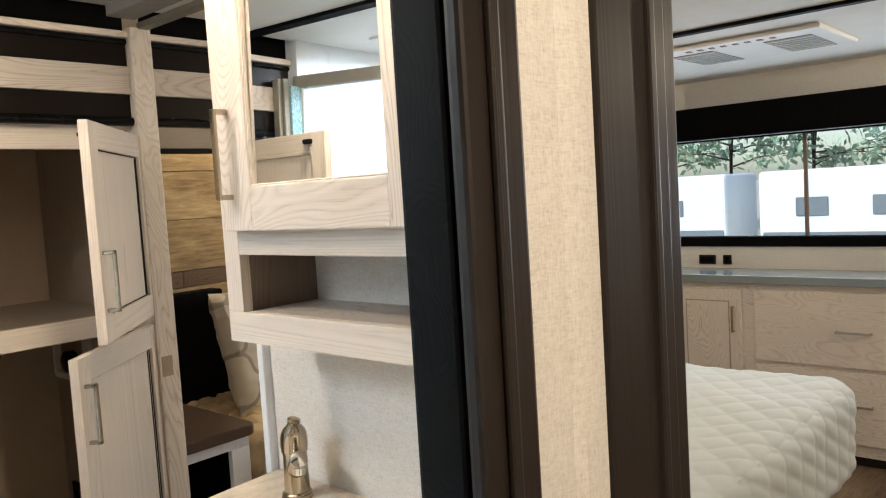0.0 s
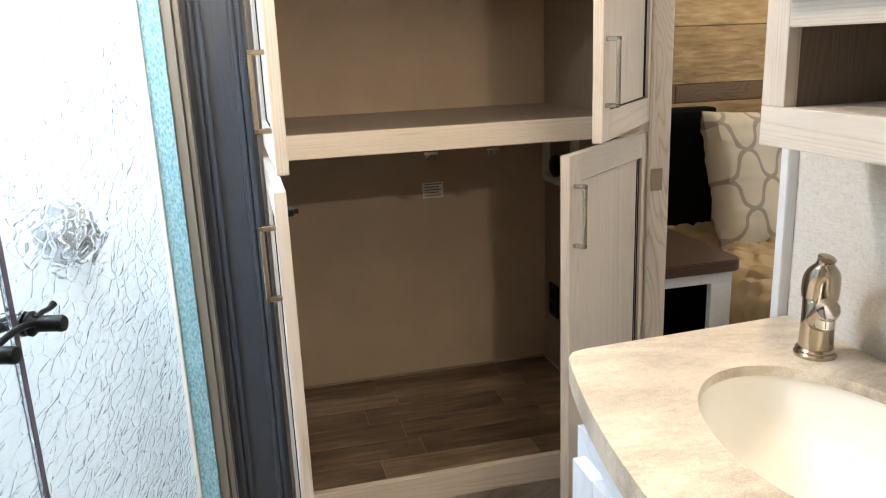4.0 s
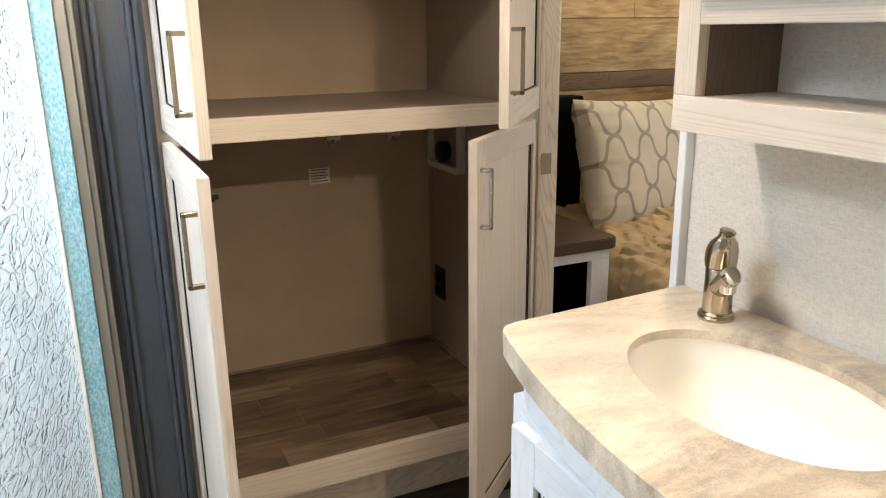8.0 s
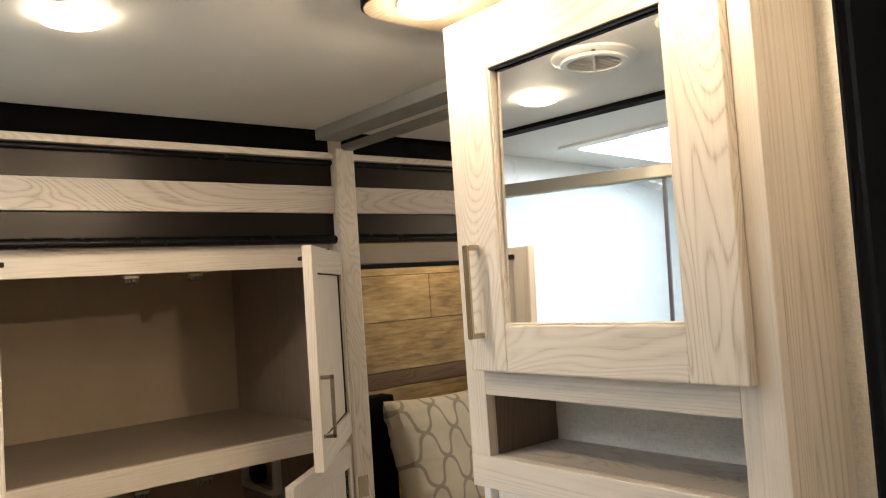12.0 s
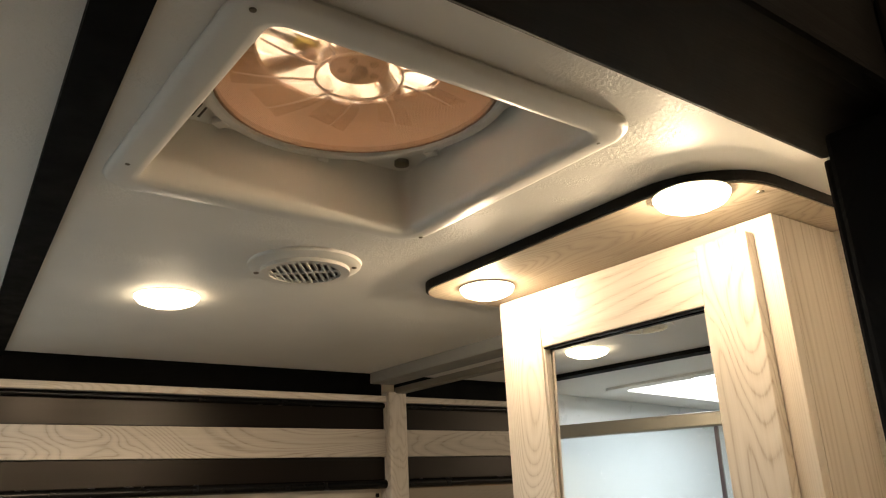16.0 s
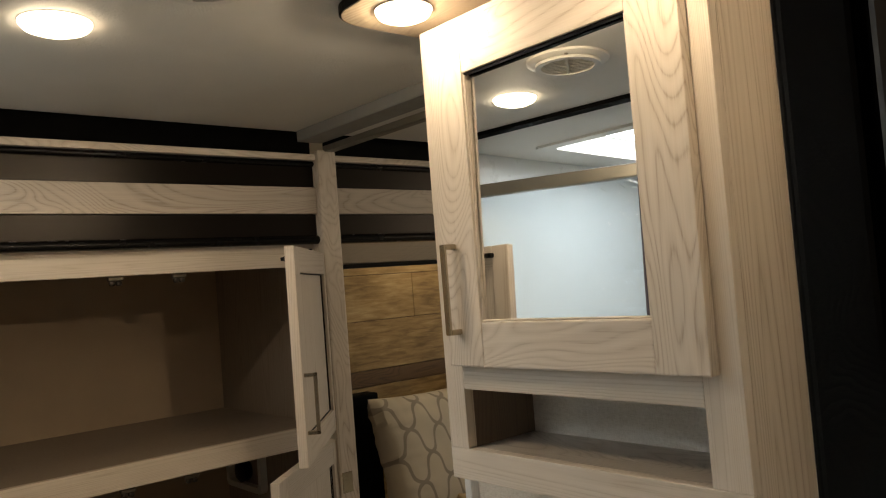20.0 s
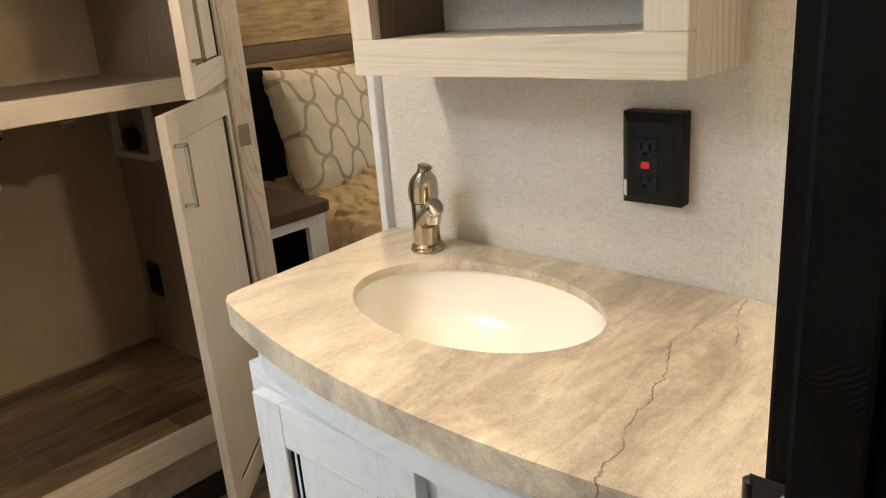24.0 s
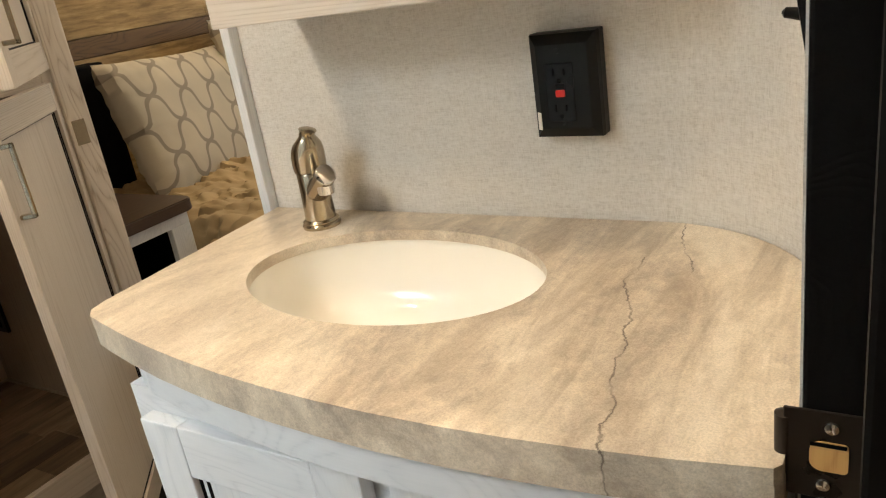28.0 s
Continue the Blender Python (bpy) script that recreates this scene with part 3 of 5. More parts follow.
prism(hole, rounded([(-0.280, 0.0), (-0.2585, 0.0), (-0.2585, 0.021), (-0.280, 0.021)], [0.007, 0.003, 0.003, 0.007], 5), 0.0, 0.0012)
part("bolt_hole", turned(hole, pose(0, 0.3980, 0.873, 90)), "raw_wood", plate, "raw pine seen through the latch hole")
part("hole_shade", slab(-0.2795, -0.2595, 0.3960, 0.3967, 0.8910, 0.8936), "black", plate)
for x, z in ((-0.268, 0.904), (-0.272, 0.862)):
    part("screw", turned(lathe(bmesh.new(), [(0.0044, 0.0), (0.0040, 0.0012), (0.001, 0.0016)], 14), pose(x, 0.3979, z, 90)), "chrome", plate, smooth=True)

door = thing("door_2", -0.2, 0.6, 0.0, "dark walnut bedroom doorway frame", "door frame", kind="structure")
part("casing", slab(-0.2, -0.185, 0.480, 0.60, 0.0, 1.86, 0.004), "dark_z", door)
part("casing_bead", slab(-0.19, -0.181, 0.56, 0.575, 0.0, 1.86, 0.004), "dark_z", door)
part("jamb", slab(-0.23, -0.188, 0.60, 0.625, 0.0, 1.86, 0.004), "dark_z", door)
part("door_stop", slab(-0.225, -0.2, 0.625, 0.637, 0.0, 1.86, 0.004), "dark_z", door)
part("header", slab(-0.2, 1.5, 0.62, 0.70, 1.82, CEIL, 0.004), "dark_x", door)

# ---- ceiling fittings ----
bm = bmesh.new()
prism(bm, [(-1.745, -0.011), (-0.29, -0.125), (-0.29, -0.088), (-1.745, 0.025)], CEIL - 0.010, CEIL + 0.002)
structure("ceiling_batten", bm, "black", "black ceiling batten")
structure("ceiling_rail", slab(-1.742, -1.02, 0.872, 0.945, CEIL - 0.028, CEIL + 0.02, 0.004), "rail_grey", "grey ceiling rail")

rail = thing("ceiling_track", -1.4, 0.92, CEIL - 0.03, "grey aluminium curtain track on the ceiling", "track", kind="structure")
part("web", slab(-1.742, -1.02, 0.948, 0.956, CEIL - 0.05, CEIL - 0.034, 0.002), "alu", rail)
part("lip", slab(-1.742, -1.02, 0.956, 0.976, CEIL - 0.05, CEIL - 0.046, 0.001), "alu", rail)
structure("ceiling_batten", slab(-1.66, -0.4, 1.60, 1.64, CEIL - 0.012, CEIL + 0.002, 0.004), "black", "black ceiling batten over the bed")
structure("ceiling_batten", slab(-1.66, 1.4, 2.56, 2.60, CEIL - 0.012, CEIL + 0.002, 0.004), "black", "black ceiling batten over the bed")

# roof vent fan
VCX, VCY = (VX0 + VX1) / 2, (VY0 + VY1) / 2


def slab_with_hole(outer, hole, z0, z1):
    """A flat plate between two heights with an opening through it."""
    bm = bmesh.new()

    def loop(pts, z):
        vs = [bm.verts.new((x, y, z)) for x, y in pts]
        return vs, [bm.edges.new((vs[n], vs[(n + 1) % len(vs)])) for n in range(len(vs))]

    o1, e1 = loop(outer, z1)
    h1, g1 = loop(hole, z1)
    bmesh.ops.triangle_fill(bm, use_beauty=True, edges=e1 + g1)
    low = bmesh.ops.duplicate(bm, geom=list(bm.faces))
    bmesh.ops.translate(bm, vec=(0, 0, z0 - z1), verts=[v for v in low["geom"] if isinstance(v, bmesh.types.BMVert)])
    o0 = [bm.verts.new((x, y, z0)) for x, y in outer]
    h0 = [bm.verts.new((x, y, z0)) for x, y in hole]
    for a, b in ((o1, o0), (h1, h0)):
        for n in range(len(a)):
            m = (n + 1) % len(a)
            bm.faces.new((a[n], a[m], b[m], b[n]))
    bmesh.ops.remove_doubles(bm, verts=bm.verts, dist=1e-5)
    bmesh.ops.recalc_face_normals(bm, faces=bm.faces)
    return bm


def rect(x0, x1, y0, y1, r):
    return rounded([(x0, y0), (x1, y0), (x1, y1), (x0, y1)], [r] * 4, 8)


def circle(cx, cy, r, k=64):
    return [(cx + r * math.cos(2 * math.pi * n / k), cy + r * math.sin(2 * math.pi * n / k)) for n in range(k)]


fan = thing("roof_vent_fan", VCX, VCY, CEIL, "white roof vent with a smoky amber fan and round screen", "roof vent")


def loft(rings):
    """A skin through closed outlines of equal point counts, each at its own height."""
    bm = bmesh.new()
    rows = [[bm.verts.new((x, y, z)) for x, y in pts] for pts, z in rings]
    for p, q in zip(rows, rows[1:]):
        k = len(p)
        for n in range(k):
            bm.faces.new((p[n], p[(n + 1) % k], q[(n + 1) % k], q[n]))
    bmesh.ops.recalc_face_normals(bm, faces=bm.faces)
    return bm


def vent_rect(out, r):
    return rect(VX0 - out, VX1 + out, VY0 - out, VY1 + out, r)


part("trim_frame", loft([(vent_rect(o, r), z) for o, r, z in (
    (0.022, 0.028, CEIL), (0.0325, 0.036, CEIL), (0.0335, 0.037, CEIL - 0.003), (0.031, 0.035, CEIL - 0.0065), (0.026, 0.031, CEIL - 0.008), (0.010, 0.020, CEIL - 0.0095),
    (0.004, 0.016, CEIL - 0.0085), (0.0, 0.013, CEIL - 0.005), (-0.0015, 0.012, CEIL + 0.002), (-0.003, 0.012, 1.953), (0.003, 0.014, 1.953), (0.003, 0.014, 2.02))]), "white_plastic", fan, smooth=True)
RX, RY = -0.600, 0.161
part("base_plate", slab_with_hole(rect(VX0 + 0.001, VX1 - 0.001, VY0 + 0.001, VY1 - 0.001, 0.010), circle(RX, RY, 0.1445), 1.951, 1.955), "white_plastic", fan)


def annulus(prof, k=64):
    bm = bmesh.new()
    rows = [[bm.verts.new((RX + r * math.cos(2 * math.pi * n / k), RY + r * math.sin(2 * math.pi * n / k), z)) for n in range(k)] for r, z in prof]
    for p, q in zip(rows, rows[1:] + rows[:1]):
        for n in range(k):
            bm.faces.new((p[n], p[(n + 1) % k], q[(n + 1) % k], q[n]))
    bmesh.ops.recalc_face_normals(bm, faces=bm.faces)
    return bm


part("screen_ring", annulus([(0.1420, 1.9505), (0.1420, 1.943), (0.1435, 1.9405), (0.1480, 1.9395), (0.1530, 1.9405), (0.1550, 1.944), (0.1555, 1.9505)]), "white_plastic", fan, smooth=True)
for a in (20, 62, 118, 165, 215, 262, 310, 345):
    c, s_ = math.cos(radians(a)), math.sin(radians(a))
    part("ring_tab", turned(slab(-0.007, 0.007, -0.007, 0.007, -0.004, 0.004, 0.002), pose(RX + 0.158 * c, RY + 0.159 * s_, 1.9430, 0, 0, a)), "white_plastic", fan)
# tinted well with a broad inner floor, arms, hub and blades
part("housing", annulus([(0.1415, 1.9510), (0.1400, 1.968), (0.136, 1.978), (0.128, 1.983), (0.103, 1.987), (0.101, 1.992), (0.132, 1.992), (0.1445, 1.982), (0.1445, 1.9510)]), "amber", fan, "taupe tinted plastic fan well", True)
part("housing_lip", annulus([(0.1413, 1.944), (0.1413, 1.9505), (0.1385, 1.9505), (0.1385, 1.944)]), "amber_dark", fan, smooth=True)
for a in (35, 125, 215, 305):
    part("arm", turned(slab(0.030, 0.110, -0.0085, 0.0085, -0.006, 0.006, 0.003), pose(RX, RY, 1.998, 0, 0, a)), "grey_plastic", fan)
for k in range(10):
    a = 2 * math.pi * k / 10 + 0.2
    pts = []
    for r, half in ((0.042, 0.008), (0.085, 0.020), (0.130, 0.026)):
        for sgn in (-1, 1):
            ang = a + sgn * half / r * 0.8 + (r - 0.042) * 2.2
            pts.append((RX + r * math.cos(ang), RY + r * math.sin(ang), 1.972 + sgn * 0.007))
    blade = bmesh.new()
    vs = [blade.verts.new(p) for p in pts]
    for q in (0, 2):
        blade.faces.new((vs[q], vs[q + 2], vs[q + 3], vs[q + 1]))
    bmesh.ops.solidify(blade, geom=list(blade.faces), thickness=0.0012)
    part("fan_blade", blade, "amber_clear", fan).visible_shadow = False
    tip_line = [(RX + r * math.cos(a + (r - 0.042) * 2.2), RY + r * math.sin(a + (r - 0.042) * 2.2), 1.962 + 0.004 * (r - 0.042) / 0.088) for r in (0.042, 0.06, 0.08, 0.10, 0.125)]
    part("blade_edge", tube(bmesh.new(), tip_line, [0.0016, 0.0014, 0.0012, 0.0010, 0.0006], 6), "blade_rim", fan)
part("hub_cup", annulus([(0.0425, 1.960), (0.0440, 1.960), (0.0440, 1.994), (0.0425, 1.994)], 48), "clear_cup", fan, smooth=True).visible_shadow = False
part("hub_disc", lathe(bmesh.new(), [(0.0285, 1.968), (0.030, 1.970), (0.030, 1.973), (0.02, 1.974)], 40, (RX, RY, 0)), "amber_dark", fan, smooth=True)
part("hub_rim", annulus([(0.0422, 1.958), (0.0448, 1.958), (0.0448, 1.960), (0.0422, 1.960)], 48), "blade_rim", fan, smooth=True)
part("cup_rim", annulus([(0.0428, 1.994), (0.0452, 1.994), (0.0452, 1.9957), (0.0428, 1.9957)], 48), "amber_dark", fan, smooth=True)
part("motor", lathe(bmesh.new(), [(0.020, 1.976), (0.024, 1.979), (0.026, 1.986), (0.026, 2.020), (0.022, 2.025)], 32, (RX, RY, 0)), "grey_plastic", fan, smooth=True)
for k in range(5):
    a = 2 * math.pi * k / 5 + 0.4
    part("motor_vent", lathe(bmesh.new(), [(0.0045, 1.9668), (0.0045, 1.9679)], 12, (RX + 0.018 * math.cos(a), RY + 0.018 * math.sin(a), 0)), "black", fan)
part("shaft_cap", lathe(bmesh.new(), [(0.006, 1.961), (0.0085, 1.963), (0.0085, 1.972)], 20, (RX, RY, 0)), "black_plastic", fan, smooth=True)
part("crank_rod", tube(bmesh.new(), [(RX - 0.030, RY + 0.055, 2.03), (RX + 0.035, RY + 0.095, 2.045)], 0.006), "black_plastic", fan)
part("crank_knuckle", turned(slab(-0.012, 0.012, -0.010, 0.010, -0.008, 0.008, 0.003), pose(RX - 0.030, RY + 0.052, 2.03, 0, 0, 30)), "black_plastic", fan)
part("lift_bar", tube(bmesh.new(), [(RX - 0.07, RY - 0.075, 2.035), (RX - 0.075, RY + 0.01, 2.035)], 0.004), "black_plastic", fan)
part("wire_tag", slab(RX - 0.050, RX - 0.038, RY - 0.050, RY - 0.030, 2.006, 2.012, 0.002), "brass_tag", fan, "small yellow wire tag")
# fine insect screen: crossed thin threads
bm = bmesh.new()
for k in range(-78, 79):
    d = k * 0.0018
    half = math.sqrt(max(0.0, 0.1415 ** 2 - d * d))
    box(bm, RX + d - 0.00009, RX + d + 0.00009, RY - half, RY + half, 1.9436, 1.9440)
    box(bm, RX - half, RX + half, RY + d - 0.00009, RY + d + 0.00009, 1.9440, 1.9444)
tagged(part("insect_screen", bm, "screen_thread", fan, "fine tan insect mesh"), kind="stuff")
part("lid", slab_with_hole(rect(VX0 - 0.10, VX1 + 0.06, VY0 - 0.06, VY1 + 0.10, 0.03), circle(RX, RY, 0.004, 16), 2.050, 2.056), "lid_plastic", fan, "translucent smoky lid above the fan")
for x, y in ((VX0 + 0.034, VY0 - 0.019), (VX1 - 0.008, VY1 + 0.014), (VX0 - 0.006, VY1 + 0.024), (VX1 + 0.010, VY0 - 0.018)):
    part("screw", turned(lathe(bmesh.new(), [(0.0028, 0.0), (0.0024, 0.0012), (0.001, 0.0016)], 14), pose(x, y, CEIL - 0.0078, 180)), "screw", fan, smooth=True)
for k in range(4):
    part("label_line", slab(VX0 + 0.012, VX0 + 0.012 + 0.030 - 0.006 * (k % 2), VY0 + 0.030 + 0.007 * k, VY0 + 0.0325 + 0.007 * k, 1.9506, 1.951), "ink", fan)
part("plate_knob", lathe(bmesh.new(), [(0.006, 1.944), (0.009, 1.945), (0.009, 1.9505)], 16, (VX0 + 0.030, VY1 - 0.026, 0)), "screw", fan, smooth=True)

# round ceiling register
vent = thing("ceiling_register", -0.956, 0.284, CEIL, "round white plastic ceiling air register with slats", "air vent")
ro = 0.079
part("flange", lathe(bmesh.new(), [(ro, CEIL), (ro * 0.99, CEIL - 0.004), (ro * 0.9, CEIL - 0.008), (ro * 0.80, CEIL - 0.009)], 48, (-0.956, 0.284, 0)), "white_plastic", vent, smooth=True)
part("rim", slab_with_hole(circle(-0.956, 0.284, 0.062, 48), circle(-0.956, 0.284, 0.050, 48), CEIL - 0.014, CEIL - 0.0085), "white_plastic", vent, smooth=True)
part("throat", lathe(bmesh.new(), [(0.0535, CEIL - 0.0086), (0.0535, CEIL - 0.0090)], 48, (-0.956, 0.284, 0)), "black", vent)
for k in range(-5, 6):
    d = k * 0.0092
    half = math.sqrt(0.0508 ** 2 - d * d)
    part("slat", turned(slab(-half, half, -0.0022, 0.0022, -0.0008, 0.0008, 0.0003, 1), pose(-0.956, 0.284, CEIL - 0.0115, 0, 0, -38) @ pose(0, d, 0, -12)), "white_plastic", vent)
part("slat_bar", turned(slab(-0.002, 0.002, -0.053, 0.053, -0.003, 0.0, 0.0004, 1), pose(-0.956, 0.284, CEIL - 0.0105, 0, 0, -38)), "white_plastic", vent)
for a in (52, 232):
    part("screw", turned(lathe(bmesh.new(), [(0.004, 0.0), (0.0035, 0.0014), (0.001, 0.002)], 14), pose(-0.956 + 0.069 * math.cos(radians(a)), 0.284 + 0.069 * math.sin(radians(a)), CEIL - 0.0085, 180)), "screw", vent, smooth=True)

def handle_bar(name, p, q, out, material, parent, w=0.010, stand=0.026):
    """A flat square bar pull from p to q that stands off along out."""
    p, q, out = Vector(p), Vector(q), Vector(out).normalized()
    along = (q - p).normalized()
    side = along.cross(out)
    m = Matrix((along, side, out)).transposed().to_4x4()
    length = (q - p).length
    bm = bmesh.new()
    box(bm, 0, length, -w / 2, w / 2, stand - 0.007, stand, 0.0015, 1)
    box(bm, 0, 0.008, -w / 2, w / 2, 0, stand - 0.004, 0.001, 1)
    box(bm, length - 0.008, length, -w / 2, w / 2, 0, stand - 0.004, 0.001, 1)
    turned(bm, Matrix.Translation(p) @ m)
    return part(name, bm, material, parent, "satin nickel bar pull")


# ---- vanity ----
counter = thing("countertop", -0.67, 0.6, 0.84, "grey-beige stone-look countertop with a bowed front", "countertop")
BOWL = (-0.738, 0.607, 0.192, 0.127, -4.0)


def ellipse(cx, cy, a, b, turn, k=48, grow=0.0):
    c, s = math.cos(radians(turn)), math.sin(radians(turn))
    pts = []
    for n in range(k):
        t = 2 * math.pi * n / k
        u, v = (a + grow) * math.cos(t), (b + grow) * math.sin(t)
        pts.append((cx + c * u - s * v, cy + s * u + c * v))
    return pts


def counter_edge():
    pts = [(-1.072, 0.795), (-1.052, 0.46), (-1.046, 0.437), (-1.03, 0.424)]
    for k in range(13):
        f = k / 12
        pts.append((-1.0 + 0.702 * f, 0.415 - 0.1976 * f + 0.1636 * f * f))
    pts += [(-0.2935, 0.387), (-0.2935, 0.421), (-0.2925, 0.424), (-0.2925, 0.60)]
    pts += [(-0.2925 - 0.190 * (1 - math.cos(a)), 0.606 + 0.190 * math.sin(a)) for a in (math.pi / 2 * i / 10 for i in range(11))]
    return pts


part("top", slab_with_hole(counter_edge(), ellipse(*BOWL, 64), 0.866, 0.88), "stone", counter)
part("front_edge", slab_with_hole([(x + 0.0005, y + 0.0005) for x, y in counter_edge()], [(-1.03 + 0.70 * k / 10, 0.455) for k in range(11)] + [(-0.33, 0.60), (-0.40, 0.71), (-0.50, 0.775), (-1.05, 0.785)], 0.843, 0.866), "stone", counter)

sink = thing("sink", BOWL[0], BOWL[1], 0.74, "ivory oval undermount sink bowl in the countertop", "sink")
bm = bmesh.new()
rings = []
for k in range(13):
    f = k / 12
    depth = 0.105 * math.sin(math.pi / 2 * f) ** 0.85
    shrink = math.cos(math.pi / 2 * f) ** 0.45 if k < 12 else 0.08
    rings.append([bm.verts.new((x, y, 0.866 - depth)) for x, y in ellipse(BOWL[0], BOWL[1], (BOWL[2] + 0.004) * max(shrink, 0.1), (BOWL[3] + 0.004) * max(shrink, 0.1), BOWL[4], 48)])
for p, q in zip(rings, rings[1:]):
    for n in range(48):
        bm.faces.new((p[n], p[(n + 1) % 48], q[(n + 1) % 48], q[n]))
bm.faces.new(rings[-1])
bmesh.ops.recalc_face_normals(bm, faces=bm.faces)
for f in bm.faces:
    f.normal_flip()
part("bowl", bm, "porcelain", sink, smooth=True)
lip = slab_with_hole(ellipse(BOWL[0], BOWL[1], BOWL[2] + 0.012, BOWL[3] + 0.012, BOWL[4], 64), ellipse(BOWL[0], BOWL[1], BOWL[2] + 0.003, BOWL[3] + 0.003, BOWL[4], 64), 0.8622, 0.8658)
part("rim", lip, "porcelain", sink, smooth=True)
drain = part("drain", lathe(bmesh.new(), [(0.019, 0.7615), (0.021, 0.7625), (0.017, 0.764), (0.012, 0.7632)], 28, (BOWL[0], BOWL[1], 0)), "nickel", sink, "brushed nickel drain", True)
part("stopper", lathe(bmesh.new(), [(0.010, 0.7635), (0.011, 0.7665), (0.006, 0.7685), (0.001, 0.769)], 24, (BOWL[0], BOWL[1], 0)), "nickel", drain, smooth=True)

vanity = thing("vanity_cabinet", -0.67, 0.6, 0.0, "white wood-grain vanity cabinet with shaker doors", "cabinet")
part("face_panel", slab(-0.990, -0.290, 0.42, 0.438, 0.09, 0.80), "white_lam", vanity)
part("side_panel", slab(-0.990, -0.974, 0.438, 0.796, 0.0, 0.843), "white_lam_z", vanity)
part("bottom_panel", slab(-0.974, -0.290, 0.438, 0.796, 0.09, 0.11), "white_lam", vanity)
part("toe_kick", slab(-0.974, -0.30, 0.48, 0.50, 0.0, 0.09), "white_lam", vanity)
edge_line = [p for p in counter_edge() if p[1] < 0.44]
outer = [(x, y + 0.012) for x, y in edge_line if x > -0.975]
bm = bmesh.new()
prism(bm, [(-0.988, 0.4355)] + outer + [(-0.292, 0.437), (-0.988, 0.437)], 0.80, 0.843)
part("apron", bm, "white_lam", vanity, "bowed apron under the countertop")


def vanity_door(x0, x1, z0, z1, y, handle_x):
    d = part("door", slab(x0, x0 + 0.06, y, y + 0.019, z0, z1, 0.002), "white_lam_z", vanity)
    part("stile", slab(x1 - 0.06, x1, y, y + 0.019, z0, z1, 0.002), "white_lam_z", d)
    part("rail", slab(x0 + 0.06, x1 - 0.06, y + 0.0004, y + 0.019, z1 - 0.066, z1, 0.002), "white_lam", d)
    part("rail", slab(x0 + 0.06, x1 - 0.06, y + 0.0004, y + 0.019, z0, z0 + 0.066, 0.002), "white_lam", d)
    part("panel", slab(x0 + 0.058, x1 - 0.058, y + 0.009, y + 0.015, z0 + 0.064, z1 - 0.064), "white_lam_z", d)
    for x in (x0 + 0.061, x0 + 0.073, x1 - 0.077, x1 - 0.065):
        part("bead", slab(x, x + 0.004, y + 0.0075, y + 0.0092, z0 + 0.067, z1 - 0.067), "black", d)
    handle_bar("handle", (handle_x, y, z1 - 0.185), (handle_x, y, z1 - 0.05), (0, -1, 0), "nickel", d)


vanity_door(-0.962, -0.655, 0.12, 0.771, 0.40, -0.685)
vanity_door(-0.622, -0.32, 0.12, 0.771, 0.40, -0.59)

# ---- medicine cabinet ----
med = thing("medicine_cabinet", -0.717, 0.72, 1.16, "whitewashed ash medicine cabinet with mirror door and open nook", "medicine cabinet")
CX0, CX1, CY, CZ0, CZ1 = -0.965, -0.468, 0.65, 1.160, 1.864
part("side_panel", slab(CX1 - 0.015, CX1, CY + 0.018, WALL_Y, CZ0, CZ1), "ash_straight", med)
part("side_panel", slab(CX0, CX0 + 0.015, CY + 0.018, WALL_Y, CZ0, CZ1), "ash_z", med)
part("bottom_panel", slab(CX0 + 0.015, CX1 - 0.015, CY + 0.018, WALL_Y, CZ0, CZ0 + 0.012), "grey_x", med)
part("nook_floor", slab(CX0 + 0.015, CX1 - 0.015, CY + 0.018, WALL_Y, 1.196, 1.208), "grey_x", med)
part("nook_ceiling", slab(CX0 + 0.015, CX1 - 0.015, CY + 0.018, WALL_Y, 1.300, 1.312), "grey_x", med)
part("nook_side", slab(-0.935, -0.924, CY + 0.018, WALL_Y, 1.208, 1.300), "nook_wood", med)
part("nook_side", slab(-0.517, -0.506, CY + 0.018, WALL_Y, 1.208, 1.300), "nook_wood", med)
NX0, NX1, NZ0, NZ1 = -0.924, -0.517, 1.208, 1.299
part("face_rail", slab(CX0, CX1, CY, CY + 0.018, CZ0, NZ0, 0.0015), "fine_x", med)
part("face_rail", slab(NX0, NX1, CY, CY + 0.018, NZ1, 1.40, 0.0015), "fine_x", med)
part("face_stile", slab(CX0, NX0, CY, CY + 0.018, NZ0, CZ1, 0.0015), "fine_z", med)
part("face_stile", slab(NX1, CX1, CY, CY + 0.018, NZ0, CZ1, 0.0015), "fine_z", med)
part("face_rail", slab(NX0, NX1, CY, CY + 0.018, 1.80, CZ1, 0.0015), "fine_x", med)
DX0, DX1, DZ0, DZ1 = -0.928, -0.493, 1.337, 1.846
MX0, MX1, MZ0, MZ1 = -0.853, -0.564, 1.403, 1.769
DY = 0.629
md = part("door", slab(DX0, MX0, DY, DY + 0.019, DZ0, DZ1, 0.0025), "ash_z", med, "whitewashed ash door frame round a mirror")
part("stile", slab(MX1, DX1, DY, DY + 0.019, DZ0, DZ1, 0.0025), "ash_z", md)
part("rail", slab(MX0, MX1, DY + 0.0005, DY + 0.019, DZ0, MZ0, 0.0025), "ash_x", md)
part("rail", slab(MX0, MX1, DY + 0.0005, DY + 0.019, MZ1, DZ1, 0.0025), "ash_x", md)
MZ = (MZ0 + MZ1) / 2
tilt = Matrix.Translation((0, DY + 0.011, MZ)) @ Matrix.Rotation(radians(-1.0), 4, "X") @ Matrix.Translation((0, -DY - 0.011, -MZ))
